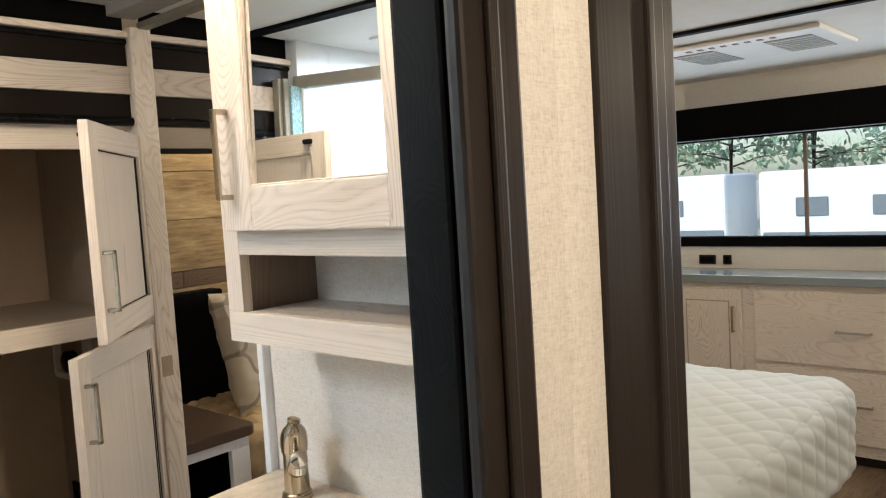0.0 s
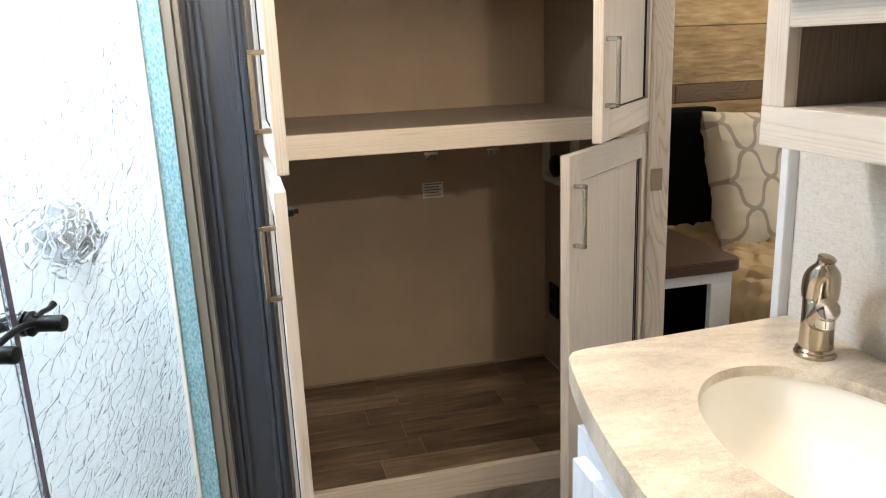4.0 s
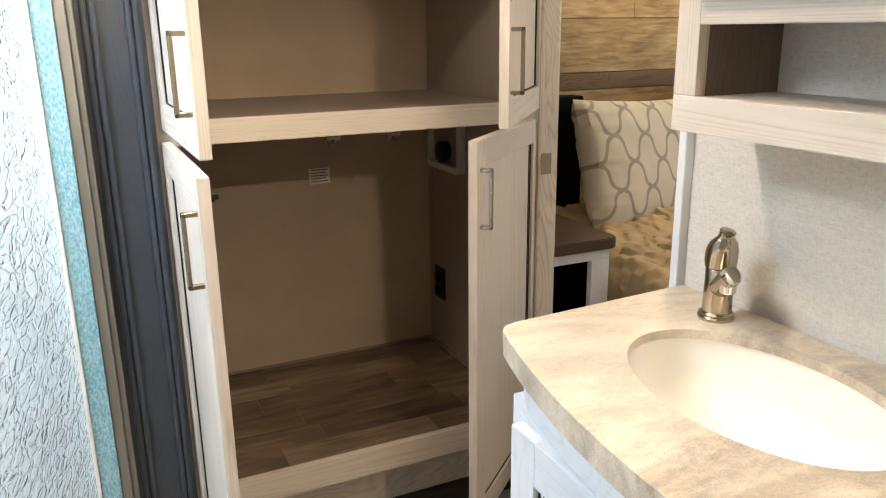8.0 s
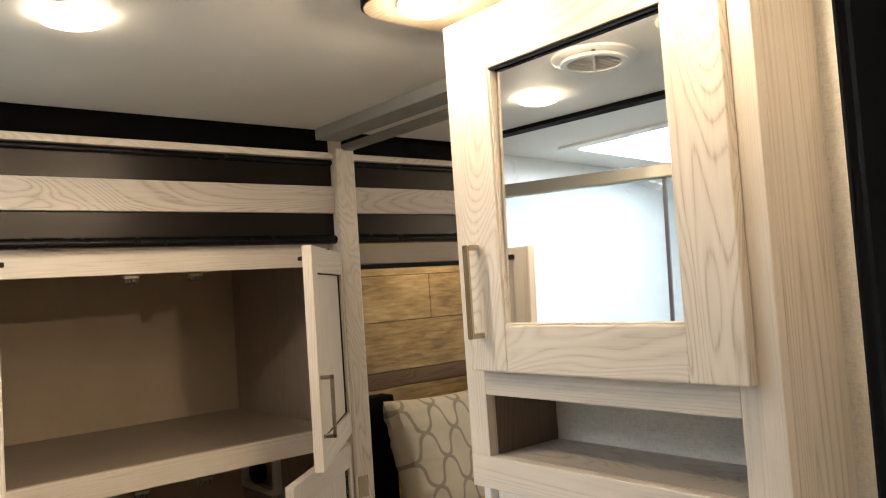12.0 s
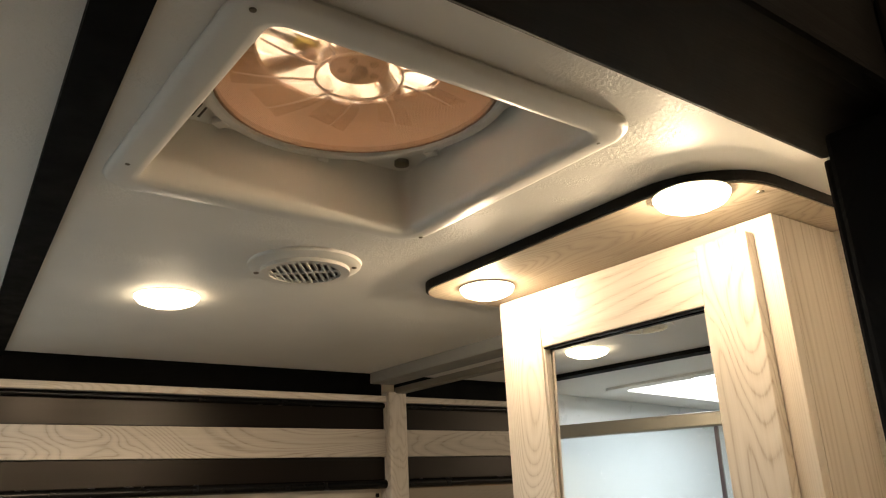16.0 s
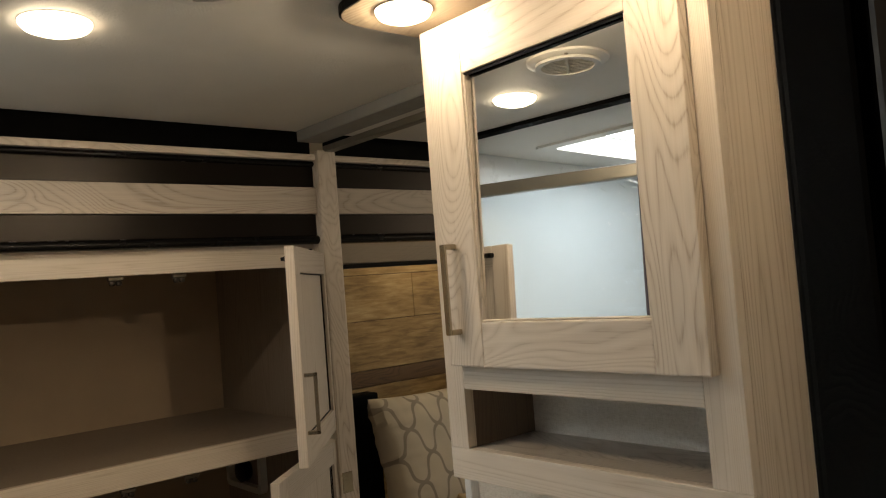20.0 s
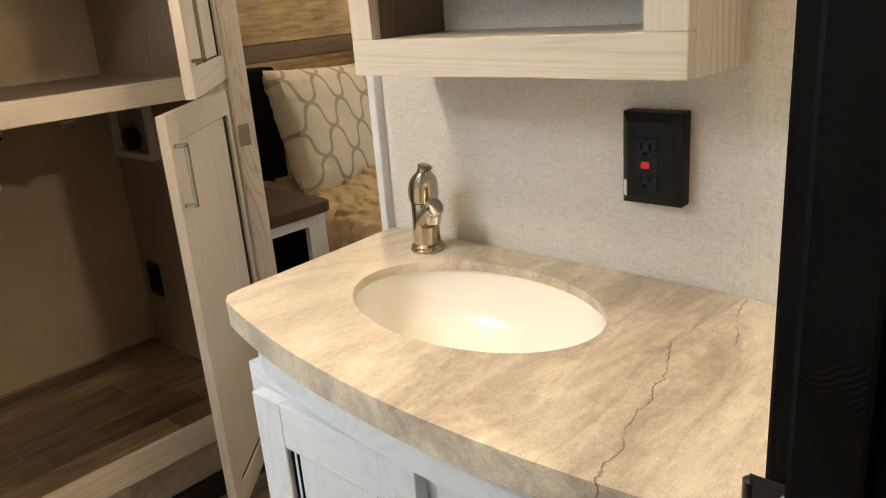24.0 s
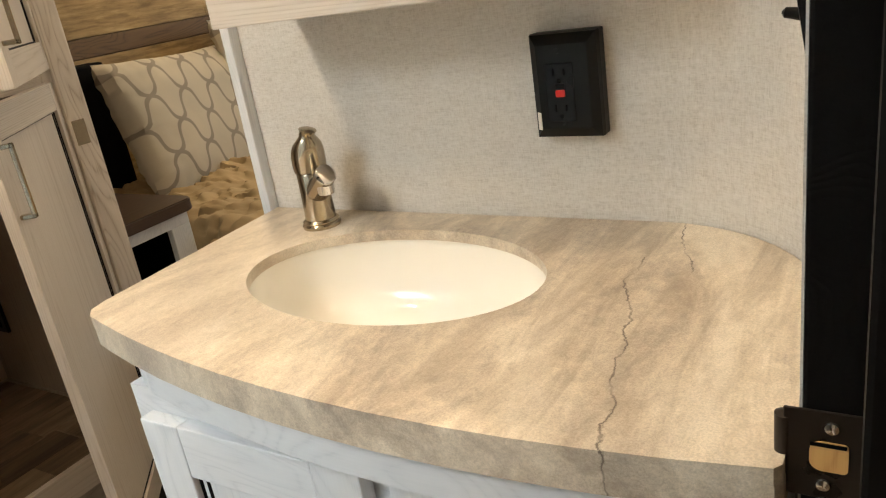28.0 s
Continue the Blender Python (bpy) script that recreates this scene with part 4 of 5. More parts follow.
part("mirror", turned(slab(MX0 - 0.004, MX1 + 0.004, DY + 0.011, DY + 0.013, MZ0 - 0.004, MZ1 + 0.004), tilt), "mirror", md, "clear mirror glass")
for x0, x1, z0, z1 in ((MX0, MX0 + 0.003, MZ0, MZ1), (MX1 - 0.003, MX1, MZ0, MZ1)):
    part("bead", slab(x0, x1, DY + 0.003, DY + 0.009, z0, z1, 0.001, 1), "ash_z", md)
part("bead", slab(MX0, MX1, DY + 0.003, DY + 0.007, MZ0, MZ0 + 0.003, 0.001, 1), "ash_x", md)
part("bead", slab(MX0, MX1, DY + 0.003, DY + 0.012, MZ1 - 0.003, MZ1, 0.001, 1), "black_wood", md)
part("back_panel", slab(CX0 + 0.015, CX1 - 0.015, WALL_Y - 0.006, WALL_Y - 0.002, 1.312, CZ1), "liner", med)


handle_bar("handle", (-0.898, DY, 1.385), (-0.898, DY, 1.520), (0, -1, 0), "nickel", md)

# soffit board with two puck lights
soffit = thing("light_soffit", -0.7, 0.62, CZ1, "wood-grain light board with a dark rounded edge", "light board")
edge = rounded([(-0.981, 0.488), (-0.422, 0.481), (-0.422, 0.798), (-0.981, 0.798)], [0.055, 0.10, 0, 0], 10)
bm = bmesh.new()
prism(bm, edge, CZ1 + 0.001, CEIL)
part("board", bm, "soffit_wood", soffit)
part("screw", turned(lathe(bmesh.new(), [(0.0045, 0.0), (0.004, 0.0014), (0.001, 0.002)], 14), pose(-0.437, 0.578, CZ1 + 0.001, 180)), "screw", soffit, smooth=True)
bm = bmesh.new()
big = rounded([(-0.985, 0.484), (-0.418, 0.477), (-0.418, 0.796), (-0.985, 0.796)], [0.059, 0.104, 0, 0], 10)
prism(bm, big, CZ1 + 0.003, CEIL - 0.001)
part("edge_band", bm, "black_wood", soffit)


def puck(x, y, z, radius, name, label, group=""):
    ob = thing(name, x, y, z, label, "ceiling light", group)
    part("bezel", lathe(bmesh.new(), [(radius * 1.07, z), (radius * 1.065, z - 0.001), (radius * 1.0, z - 0.0015)], 32, (x, y, 0)), "white_plastic", ob)
    part("lens", lathe(bmesh.new(), [(radius * 1.04, z - 0.0005), (radius * 1.035, z - 0.004), (radius * 0.93, z - 0.010), (radius * 0.65, z - 0.015), (radius * 0.25, z - 0.0175), (0.003, z - 0.018)], 32, (x, y, 0)), "lens", ob, "glowing warm white lens", True).visible_shadow = False
    return ob


puck(-0.890, 0.560, CZ1, 0.040, "puck_light", "lit white puck light under the light board", "puck lights")
puck(-0.482, 0.514, CZ1, 0.040, "puck_light", "lit white puck light under the light board", "puck lights")
puck(-1.204, 0.172, CEIL, 0.047, "ceiling_light", "lit round ceiling light on the textured ceiling")

# ---- wardrobe ----
ward = thing("wardrobe", -2.15, 0.49, 0.2, "open whitewashed wardrobe with empty shelves and four doors ajar", "wardrobe")
part("back_panel", slab(-2.505, -2.49, 0.02, 0.967, 0.20, 1.60), "brown_board", ward)
part("side_panel", slab(-2.505, FRONT, 0.967, 0.982, 0.20, 1.60), "liner", ward)
part("side_panel", slab(-2.505, FRONT, 0.005, 0.02, 0.20, 1.60), "liner", ward)
part("floor_panel", slab(-2.49, FRONT, 0.02, 0.967, 0.20, 0.226), "liner", ward)
part("shelf", slab(-2.49, FRONT, 0.02, 0.967, 1.09, 1.108), "liner", ward)
part("top_panel", slab(-2.49, FRONT, 0.02, 0.967, 1.59, 1.60), "liner", ward)
part("shelf_lip", slab(FRONT, FRONT + 0.018, 0.078, 0.925, 1.073, 1.125, 0.0015), "fine_y", ward)
part("floor_lip", slab(FRONT, FRONT + 0.018, 0.078, 0.925, 0.205, 0.275, 0.0015), "fine_y", ward)
part("top_rail", slab(FRONT, FRONT + 0.018, 0.078, 0.925, 1.535, 1.603, 0.0015), "fine_y", ward)
part("face_stile", slab(FRONT, FRONT + 0.018, 0.925, 0.975, 0.19, 1.603, 0.0015), "fine_z", ward)
part("face_stile", slab(FRONT, FRONT + 0.018, 0.01, 0.078, 0.19, 1.603, 0.0015), "fine_z", ward)


def shaker_door(x, y, z0, z1, width, swing, hand, handle_z, thing_, name="door"):
    """A five-piece door hinged at x, y. hand 1: hinged at its +y side. swing: degrees open."""
    t = 0.02
    d = part(name, bmesh.new(), "fine_z", thing_)
    d.location = Vector((x, y, z0)) - base_of(thing_)
    d.rotation_euler = (0, 0, radians(swing * hand))
    h, w, s = z1 - z0, width, 0.055

    def piece(nm, bm, mat, parent=d, label=""):
        mesh = bpy.data.meshes.new(nm)
        bm.to_mesh(mesh)
        bm.free()
        mesh.materials.append(MATS[mat])
        ob = new(nm, mesh)
        ob.parent = parent
        return tagged(ob, label)

    g = -hand
    def yy(a, b):
        return (min(g * a, g * b), max(g * a, g * b))
    piece("stile", slab(0, t, *yy(0, s), 0, h, 0.002), "fine_z")
    piece("stile", slab(0, t, *yy(w - s, w), 0, h, 0.002), "fine_z")
    piece("rail", slab(0, t - 0.0004, *yy(s, w - s), 0, s, 0.0015), "fine_y")
    piece("rail", slab(0, t - 0.0004, *yy(s, w - s), h - s, h, 0.0015), "fine_y")
    piece("panel", slab(0.004, t - 0.009, *yy(s - 0.004, w - s + 0.004), s - 0.004, h - s + 0.004), "fine_z")
    # dark glazed line round the panel
    a, b = yy(s, w - s)
    for y0, y1, q0, q1 in ((a, a + 0.003, s, h - s), (b - 0.003, b, s, h - s), (a + 0.003, b - 0.003, s, s + 0.003), (a + 0.003, b - 0.003, h - s - 0.003, h - s),
                           (a + 0.011, a + 0.014, s + 0.004, h - s - 0.004), (b - 0.014, b - 0.011, s + 0.004, h - s - 0.004)):
        piece("bead", slab(t - 0.0095, t - 0.007, y0, y1, q0, q1), "black_wood")
    bm = bmesh.new()
    yh = g * (w - 0.02)
    for q0, q1, x0, x1 in ((handle_z, handle_z + 0.008, t, t + 0.026), (handle_z + 0.118, handle_z + 0.126, t, t + 0.026), (handle_z, handle_z + 0.126, t + 0.019, t + 0.026)):
        box(bm, x0, x1, yh - 0.005, yh + 0.005, q0, q1, 0.001, 1)
    piece("handle", bm, "nickel", d, "satin nickel bar pull")
    # catch and hinge cups on the inner face
    yc = g * (w - 0.06)
    bm = bmesh.new()
    box(bm, -0.012, 0.0, yc - 0.014, yc + 0.014, (h - 0.03) if h < 0.6 else (h - 0.05), (h - 0.018) if h < 0.6 else (h - 0.038), 0.002, 1)
    box(bm, -0.02, -0.01, yc - 0.004, yc + 0.004, (h - 0.028) if h < 0.6 else (h - 0.048), (h - 0.02) if h < 0.6 else (h - 0.04), 0.001, 1)
    piece("catch", bm, "black_plastic", d, "black touch catch")
    for q in (0.08, h - 0.09):
        bm = bmesh.new()
        lathe(bm, [(0.012, -0.004), (0.014, 0.0)], 18)
        turned(bm, pose(-0.001, g * 0.022, q, 0, 90))
        box(bm, -0.016, -0.002, min(0, g * 0.03), max(0, g * 0.03), q - 0.008, q + 0.008, 0.002, 1)
        piece("hinge", bm, "nickel", d)
    return d


HX = FRONT + 0.02
shaker_door(HX, 0.935, 1.11, 1.565, 0.445, 49.5, 1, 0.064, ward)
shaker_door(HX, 0.935, 0.19, 1.085, 0.445, 41.5, 1, 0.713, ward)
shaker_door(HX, 0.082, 1.11, 1.565, 0.445, 89, -1, 0.064, ward)
shaker_door(HX, 0.078, 0.19, 1.085, 0.445, 89.5, -1, 0.713, ward)

# ---- slide-out fascia over the wardrobe and the bed ----


def fascia(y0, y1, label):
    ob = thing("slide_fascia", -1.76, (y0 + y1) / 2, 1.60, label, "trim", kind="structure")
    part("board", slab(-1.80, -1.77, y0, y1, 1.606, 1.94), "black", ob)
    part("top_strip", slab(-1.77, -1.745, y0, y1, 1.808, 1.824, 0.002), "ash_y", ob)
    bead = [(-1.764 + 0.010 * math.cos(a), 1.800 + 0.008 * math.sin(a)) for a in (2 * math.pi * k / 16 for k in range(16))]
    part("upper_bead", sweep_y(bmesh.new(), bead, y0, y1), "black_gloss", ob, "black half-round bead", True)
    part("upper_panel", slab(-1.77, -1.762, y0, y1, 1.739, 1.796, 0.001, 1), "bronze_satin", ob, "satin bronze panel")
    part("wood_band", slab(-1.77, -1.752, y0, y1, 1.669, 1.738, 0.002), "grey_y", ob)
    part("lower_panel", slab(-1.77, -1.762, y0, y1, 1.606, 1.668, 0.001, 1), "bronze_satin", ob, "satin bronze panel")
    nose = [(-1.762 + 0.014 * math.cos(a), 1.602 + 0.0115 * math.sin(a)) for a in (2 * math.pi * k / 18 for k in range(18))]
    part("lower_bead", sweep_y(bmesh.new(), nose, y0, y1), "black_gloss", ob, "black half-round bead", True)
    return ob


fascia(-1.2, 0.925, "dark bronze and grey wood slide-out fascia")
over = fascia(0.985, 3.6, "dark bronze and grey wood slide-out fascia over the bed")
part("valance", slab(-1.78, -1.762, 0.985, 3.6, 1.535, 1.589, 0.002), "valance", over)
part("valance_edge", slab(-1.785, -1.756, 0.985, 3.6, 1.522, 1.534, 0.003), "black_wood", over)
part("strike_plate", slab(-1.736, -1.733, 0.932, 0.962, 0.948, 1.0, 0.0008, 1), "nickel", over, "small nickel plate")
post = solid("slide_post", slab(-1.80, -1.735, 0.926, 0.982, 0.0, 1.835, 0.006), "ash_z", "grey-washed wood corner post", "post", "structure")
navy = thing("slide_trim", -1.76, 0.0, 0.0, "charcoal ridged vertical slide-out trim", "trim", kind="structure")
part("panel", slab(-1.80, -1.765, -0.07, 0.05, 0.0, 1.60), "navy", navy)
for y in (-0.055, -0.04, 0.022, 0.036):
    part("rib", slab(-1.765, -1.752, y - 0.006, y + 0.006, 0.0, 1.60, 0.004), "navy", navy)

# ---- shower ----
A = math.atan2(-0.292, 0.956)
shower = thing("shower_enclosure", -1.70, -0.15, 0.0, "rippled glass shower enclosure with satin rail", "shower")
sm = Matrix.Translation((-1.70, -0.15, 0)) @ Matrix.Rotation(A, 4, "Z")


def shower_part(name, bm, mat, label="", smooth=False):
    return part(name, turned(bm, sm), mat, shower, label, smooth)


ob = shower_part("glass_panel", slab(0.0, 0.504, -0.004, 0.004, 0.14, 1.74), "obscure", "rippled obscure glass")
ob.visible_shadow = False
ob = shower_part("glass_door", slab(0.513, 1.10, -0.004, 0.004, 0.14, 1.74), "obscure", "rippled obscure glass")
ob.visible_shadow = False
shower_part("top_rail", slab(-0.03, 1.3, -0.016, 0.016, 1.735, 1.772, 0.004), "alu")
shower_part("door_seal", slab(0.504, 0.513, -0.006, 0.006, 0.14, 1.74), "seal_grey")
part("edge_strip", slab(-1.73, -1.705, -0.142, -0.104, 0.1, 1.74, 0.002), "teal", shower, "frosted green glass edge strip")
part("white_gasket", slab(-1.712, -1.698, -0.154, -0.142, 0.1, 1.74, 0.002), "white_plastic", shower)
part("side_frame", slab(-1.75, -1.712, -0.104, -0.084, 0.1, 1.76, 0.003), "alu", shower)
part("side_frame", slab(-1.75, -1.722, -0.083, -0.071, 0.1, 1.76, 0.003), "alu", shower)
shower_part("kerb", slab(-0.05, 1.35, -0.05, 0.03, 0.0, 0.14, 0.01), "white_plastic")
structure("wall_shower_end", slab(-0.62, -0.56, -1.65, -0.48, 0.0, 2.0), "shower_wall")
structure("shower_floor", slab(-1.72, -0.62, -1.65, -0.55, 0.0, 0.05), "shower_wall")

# ---- wardrobe's small parts ----
for y in (0.42, 0.563):
    for z in (1.0715, 1.533):
        c = part("door_catch", slab(FRONT + 0.001, FRONT + 0.016, y - 0.016, y + 0.016, z - 0.009, z, 0.0015, 1), "screw", ward)
        for dy in (-0.007, 0.007):
            part("roller", turned(lathe(bmesh.new(), [(0.004, -0.006), (0.006, -0.005), (0.006, 0.005), (0.004, 0.006)], 12), pose(FRONT + 0.008, y + dy, z - 0.014, 0, 90)), "bronze", c, smooth=True)
for z in (1.575,):
    for y in (0.092, 0.912):
        part("bumper", slab(FRONT + 0.018, FRONT + 0.022, y - 0.005, y + 0.005, z - 0.005, z + 0.005, 0.001, 1), "black_plastic", ward)
part("base_bead", slab(-2.49, -2.482, 0.02, 0.967, 0.226, 0.240, 0.002), "valance", ward)
part("base_bead", slab(-2.482, FRONT, 0.959, 0.967, 0.226, 0.240, 0.002), "valance", ward)
lab = thing("instruction_label", -2.488, 0.585, 0.828, "small white printed label on the wardrobe's back", "label")
part("sheet", slab(-2.4896, -2.4886, 0.551, 0.619, 0.828, 0.878), "paper", lab)
for k in range(5):
    part("print_line", slab(-2.4886, -2.4883, 0.557, 0.613 - 0.008 * (k % 2), 0.835 + k * 0.009, 0.838 + k * 0.009), "ink", lab)

sock = thing("wardrobe_outlet", -2.40, 0.966, 0.46, "black power outlet on the wardrobe's side wall", "outlet")
part("plate", slab(-2.435, -2.365, 0.957, 0.967, 0.41, 0.52, 0.003), "black_plastic", sock)
for z in (0.44, 0.485):
    part("socket", slab(-2.418, -2.382, 0.9545, 0.957, z - 0.014, z + 0.014, 0.002, 1), "black", sock)
tap = thing("washer_box", -2.34, 0.96, 0.86, "white recessed washer hookup box in the wardrobe's side wall", "hookup box")
WB = (-2.455, -2.215, 0.865, 1.035)
part("frame", turned(slab_with_hole(rect(0, WB[1] - WB[0], 0, WB[3] - WB[2], 0.02), rect(0.018, WB[1] - WB[0] - 0.018, 0.018, WB[3] - WB[2] - 0.018, 0.012), 0, 0.022), pose(WB[0], 0.967, WB[2], 90)), "white_plastic", tap)
part("well", slab(WB[0] + 0.018, WB[1] - 0.018, 0.9655, 0.9665, WB[2] + 0.018, WB[3] - 0.018), "liner", tap)
part("hose_plug", turned(lathe(bmesh.new(), [(0.030, 0.0), (0.034, 0.006), (0.034, 0.028), (0.026, 0.034), (0.012, 0.036)], 24), pose(-2.335, 0.964, 0.925, 90)), "black_plastic", tap, smooth=True)

track = thing("slide_track", -1.83, 0.4, 0.0, "grey wood kick board and metal slide-out track", "track", kind="structure")
part("kick_board", slab(-1.87, -1.845, -0.05, 1.0, 0.075, 0.185, 0.003), "grey_y", track)
part("step", slab(-1.845, -1.80, -0.05, 1.0, 0.03, 0.075, 0.003), "dark_y", track)
part("metal_edge", slab(-1.80, -1.775, -0.05, 1.0, 0.0, 0.032, 0.004), "alu", track)
part("gap", slab(-1.90, -1.87, -0.05, 1.0, 0.0, 0.20), "black", track)

# ---- faucet ----
FX, FY = -0.933, 0.733
faucet = thing("faucet", FX, FY, 0.88, "brushed nickel single-lever bathroom faucet on the countertop", "faucet")
part("flange", lathe(bmesh.new(), [(0.0265, 0.88), (0.027, 0.884), (0.0245, 0.8865), (0.0255, 0.889), (0.0225, 0.892)], 40, (FX, FY, 0)), "nickel", faucet, smooth=True)
part("body", lathe(bmesh.new(), [(0.0215, 0.891), (0.0205, 0.93), (0.0205, 0.956), (0.0195, 0.958)], 40, (FX, FY, 0)), "nickel", faucet, smooth=True)
sd = Vector((0.86, -0.51, 0)).normalized()
cap = bmesh.new()
lathe(cap, [(0.0195, 0.9665), (0.0222, 0.968), (0.0232, 0.978), (0.0232, 0.991), (0.0220, 1.002), (0.0190, 1.011), (0.0140, 1.018), (0.0108, 1.022), (0.0100, 1.027), (0.0104, 1.030), (0.006, 1.031)], 40, (FX, FY, 0))
for v in cap.verts:
    v.co.z = 0.9585 + (v.co.z - 0.9665) * 0.90
    lift = max(0.0, v.co.z - 0.975)
    v.co += Vector((sd.x, sd.y, 0)) * (lift * 0.22 + lift * lift * 5.0)
part("lever_cap", cap, "nickel", faucet, smooth=True)
part("lever_tip", turned(lathe(bmesh.new(), [(0.004, -0.002), (0.0095, -0.0015), (0.0105, 0.0008), (0.007, 0.0025), (0.002, 0.003)], 24), Matrix.Translation((FX + sd.x * 0.020, FY + sd.y * 0.018, 1.0165)) @ Matrix.Rotation(radians(18), 4, Vector((-sd.y, sd.x, 0))) @ Matrix.Diagonal((1.25, 0.9, 1, 1))), "nickel", faucet, smooth=True)
s0 = Vector((FX, FY, 0.925))
tip = s0 + sd * 0.055 + Vector((0, 0, 0.036))
spout = tube(bmesh.new(), [s0, s0 + (tip - s0) * 0.35, s0 + (tip - s0) * 0.7, tip], [0.0165, 0.0158, 0.0148, 0.0138], 28)
part("spout", spout, "nickel", faucet, smooth=True)
part("spout_face", turned(lathe(bmesh.new(), [(0.0140, 0.0), (0.0146, 0.002), (0.0138, 0.004), (0.010, 0.005)], 28), Matrix.Translation(tip) @ (tip - s0).to_track_quat("Z", "Y").to_matrix().to_4x4()), "chrome", faucet, smooth=True)
part("aerator", lathe(bmesh.new(), [(0.0105, tip.z - 0.026), (0.0115, tip.z - 0.024), (0.0115, tip.z - 0.012), (0.0125, tip.z - 0.010), (0.0125, tip.z - 0.002)], 28, (tip.x - sd.x * 0.008, tip.y - sd.y * 0.008, 0)), "chrome", faucet, smooth=True)

# ---- outlet and switch ----
gfi = thing("gfci_outlet", -0.565, 0.785, 1.05, "black outlet box with a red reset button", "outlet")
GX0, GX1, GZ0, GZ1 = -0.612, -0.532, 0.987, 1.105
part("box", slab(GX0, GX1, 0.782, 0.7995, GZ0, GZ1, 0.002), "black_plastic", gfi)
plate = bmesh.new()
vs = []
for x0, x1, z0, z1, y in ((GX0, GX1, GZ0, GZ1, 0.782), (GX0 + 0.001, GX1 - 0.001, GZ0 + 0.001, GZ1 - 0.001, 0.776), (GX0 + 0.010, GX1 - 0.010, GZ0 + 0.012, GZ1 - 0.012, 0.769)):
    vs.append([plate.verts.new(c) for c in ((x0, y, z0), (x1, y, z0), (x1, y, z1), (x0, y, z1))])
for p, q in zip(vs, vs[1:]):
    for n in range(4):
        plate.faces.new((p[n], p[(n + 1) % 4], q[(n + 1) % 4], q[n]))
plate.faces.new(vs[-1])
bmesh.ops.recalc_face_normals(plate, faces=plate.faces)
pl = part("cover_plate", plate, "black_plastic", gfi)
MXG, MZG = -0.576, 1.040
part("receptacle", slab(MXG - 0.0165, MXG + 0.0165, 0.7672, 0.7695, MZG - 0.033, MZG + 0.033, 0.0008, 1), "black_gloss", pl)
for zc in (0.020, -0.020):
    for dx, hh in ((-0.0063, 0.0042), (0.0063, 0.0036)):
        part("slot", slab(MXG + dx - 0.0011, MXG + dx + 0.0011, 0.7666, 0.7674, MZG + zc - hh + 0.003, MZG + zc + hh + 0.003), "black", pl)
    part("ground_hole", turned(lathe(bmesh.new(), [(0.0026, 0), (0.0026, 0.0008)], 14), pose(MXG, 0.7673, MZG + zc - 0.0065, 90)), "black", pl)
part("reset_button", slab(MXG - 0.005, MXG + 0.006, 0.7650, 0.7680, MZG - 0.0045, MZG + 0.0035, 0.0008, 1), "red_button", pl, "red reset button")
part("test_button", slab(MXG - 0.005, MXG + 0.006, 0.7658, 0.7680, MZG + 0.0045, MZG + 0.0105, 0.0006, 1), "black_plastic", pl)
part("sticker", turned(slab(-0.0036, 0.0036, -0.0010, 0.0, -0.010, 0.010), pose(GX0 + 0.0078, 0.7699, GZ0 + 0.021, 0, 0, -37.9)), "paper", pl, "tiny white sticker")
for z in (GZ0 + 0.019, GZ1 - 0.019):
    part("screw", turned(lathe(bmesh.new(), [(0.003, 0), (0.0026, 0.001), (0.001, 0.0014)], 12), pose(MXG, 0.7692, z, 90)), "black_plastic", pl, smooth=True)

swi = thing("light_switch", -0.29, 0.46, 1.06, "black light switch on the rounded wall", "switch")
part("plate", slab(-0.2965, -0.279, 0.49, 0.565, 1.066, 1.186, 0.004), "black_plastic", swi)
part("rocker", turned(slab(-0.005, 0.005, -0.012, 0.012, -0.022, 0.022, 0.003), pose(-0.2975, 0.5275, 1.126, 0, -9)), "black_plastic", swi)
part("toggle", turned(lathe(bmesh.new(), [(0.005, 0.0), (0.004, 0.008), (0.0035, 0.014), (0.001, 0.016)], 14), pose(-0.299, 0.5275, 1.13, 0, -80)), "black_plastic", swi, smooth=True)

# ---- shower fittings behind the glass, handle, skylight ----
valve = thing("shower_valve", -1.70, -0.332, 0.968, "brushed chrome round shower valve on the shower wall", "shower valve")
part("plate", turned(lathe(bmesh.new(), [(0.058, 0.0), (0.058, 0.006), (0.046, 0.012), (0.02, 0.014)], 32), pose(-1.72, -0.332, 0.968, 0, 90)), "chrome", valve, smooth=True)
part("lever", turned(lathe(bmesh.new(), [(0.022, 0.0), (0.022, 0.03), (0.03, 0.035), (0.028, 0.055), (0.01, 0.058)], 24), pose(-1.708, -0.332, 0.968, 0, 90)), "chrome", valve, smooth=True)


def shower_knob(u, side):
    c = sm @ Vector((u, 0.0, 0.945))
    q = (sm.to_3x3() @ Vector((0, side, 0))).to_track_quat("Z", "Y")
    return turned(lathe(bmesh.new(), [(0.017, 0.004), (0.018, 0.009), (0.013, 0.014), (0.0115, 0.018), (0.0115, 0.046), (0.0122, 0.050), (0.0105, 0.054), (0.004, 0.0545)], 28), Matrix.Translation(c) @ q.to_matrix().to_4x4())


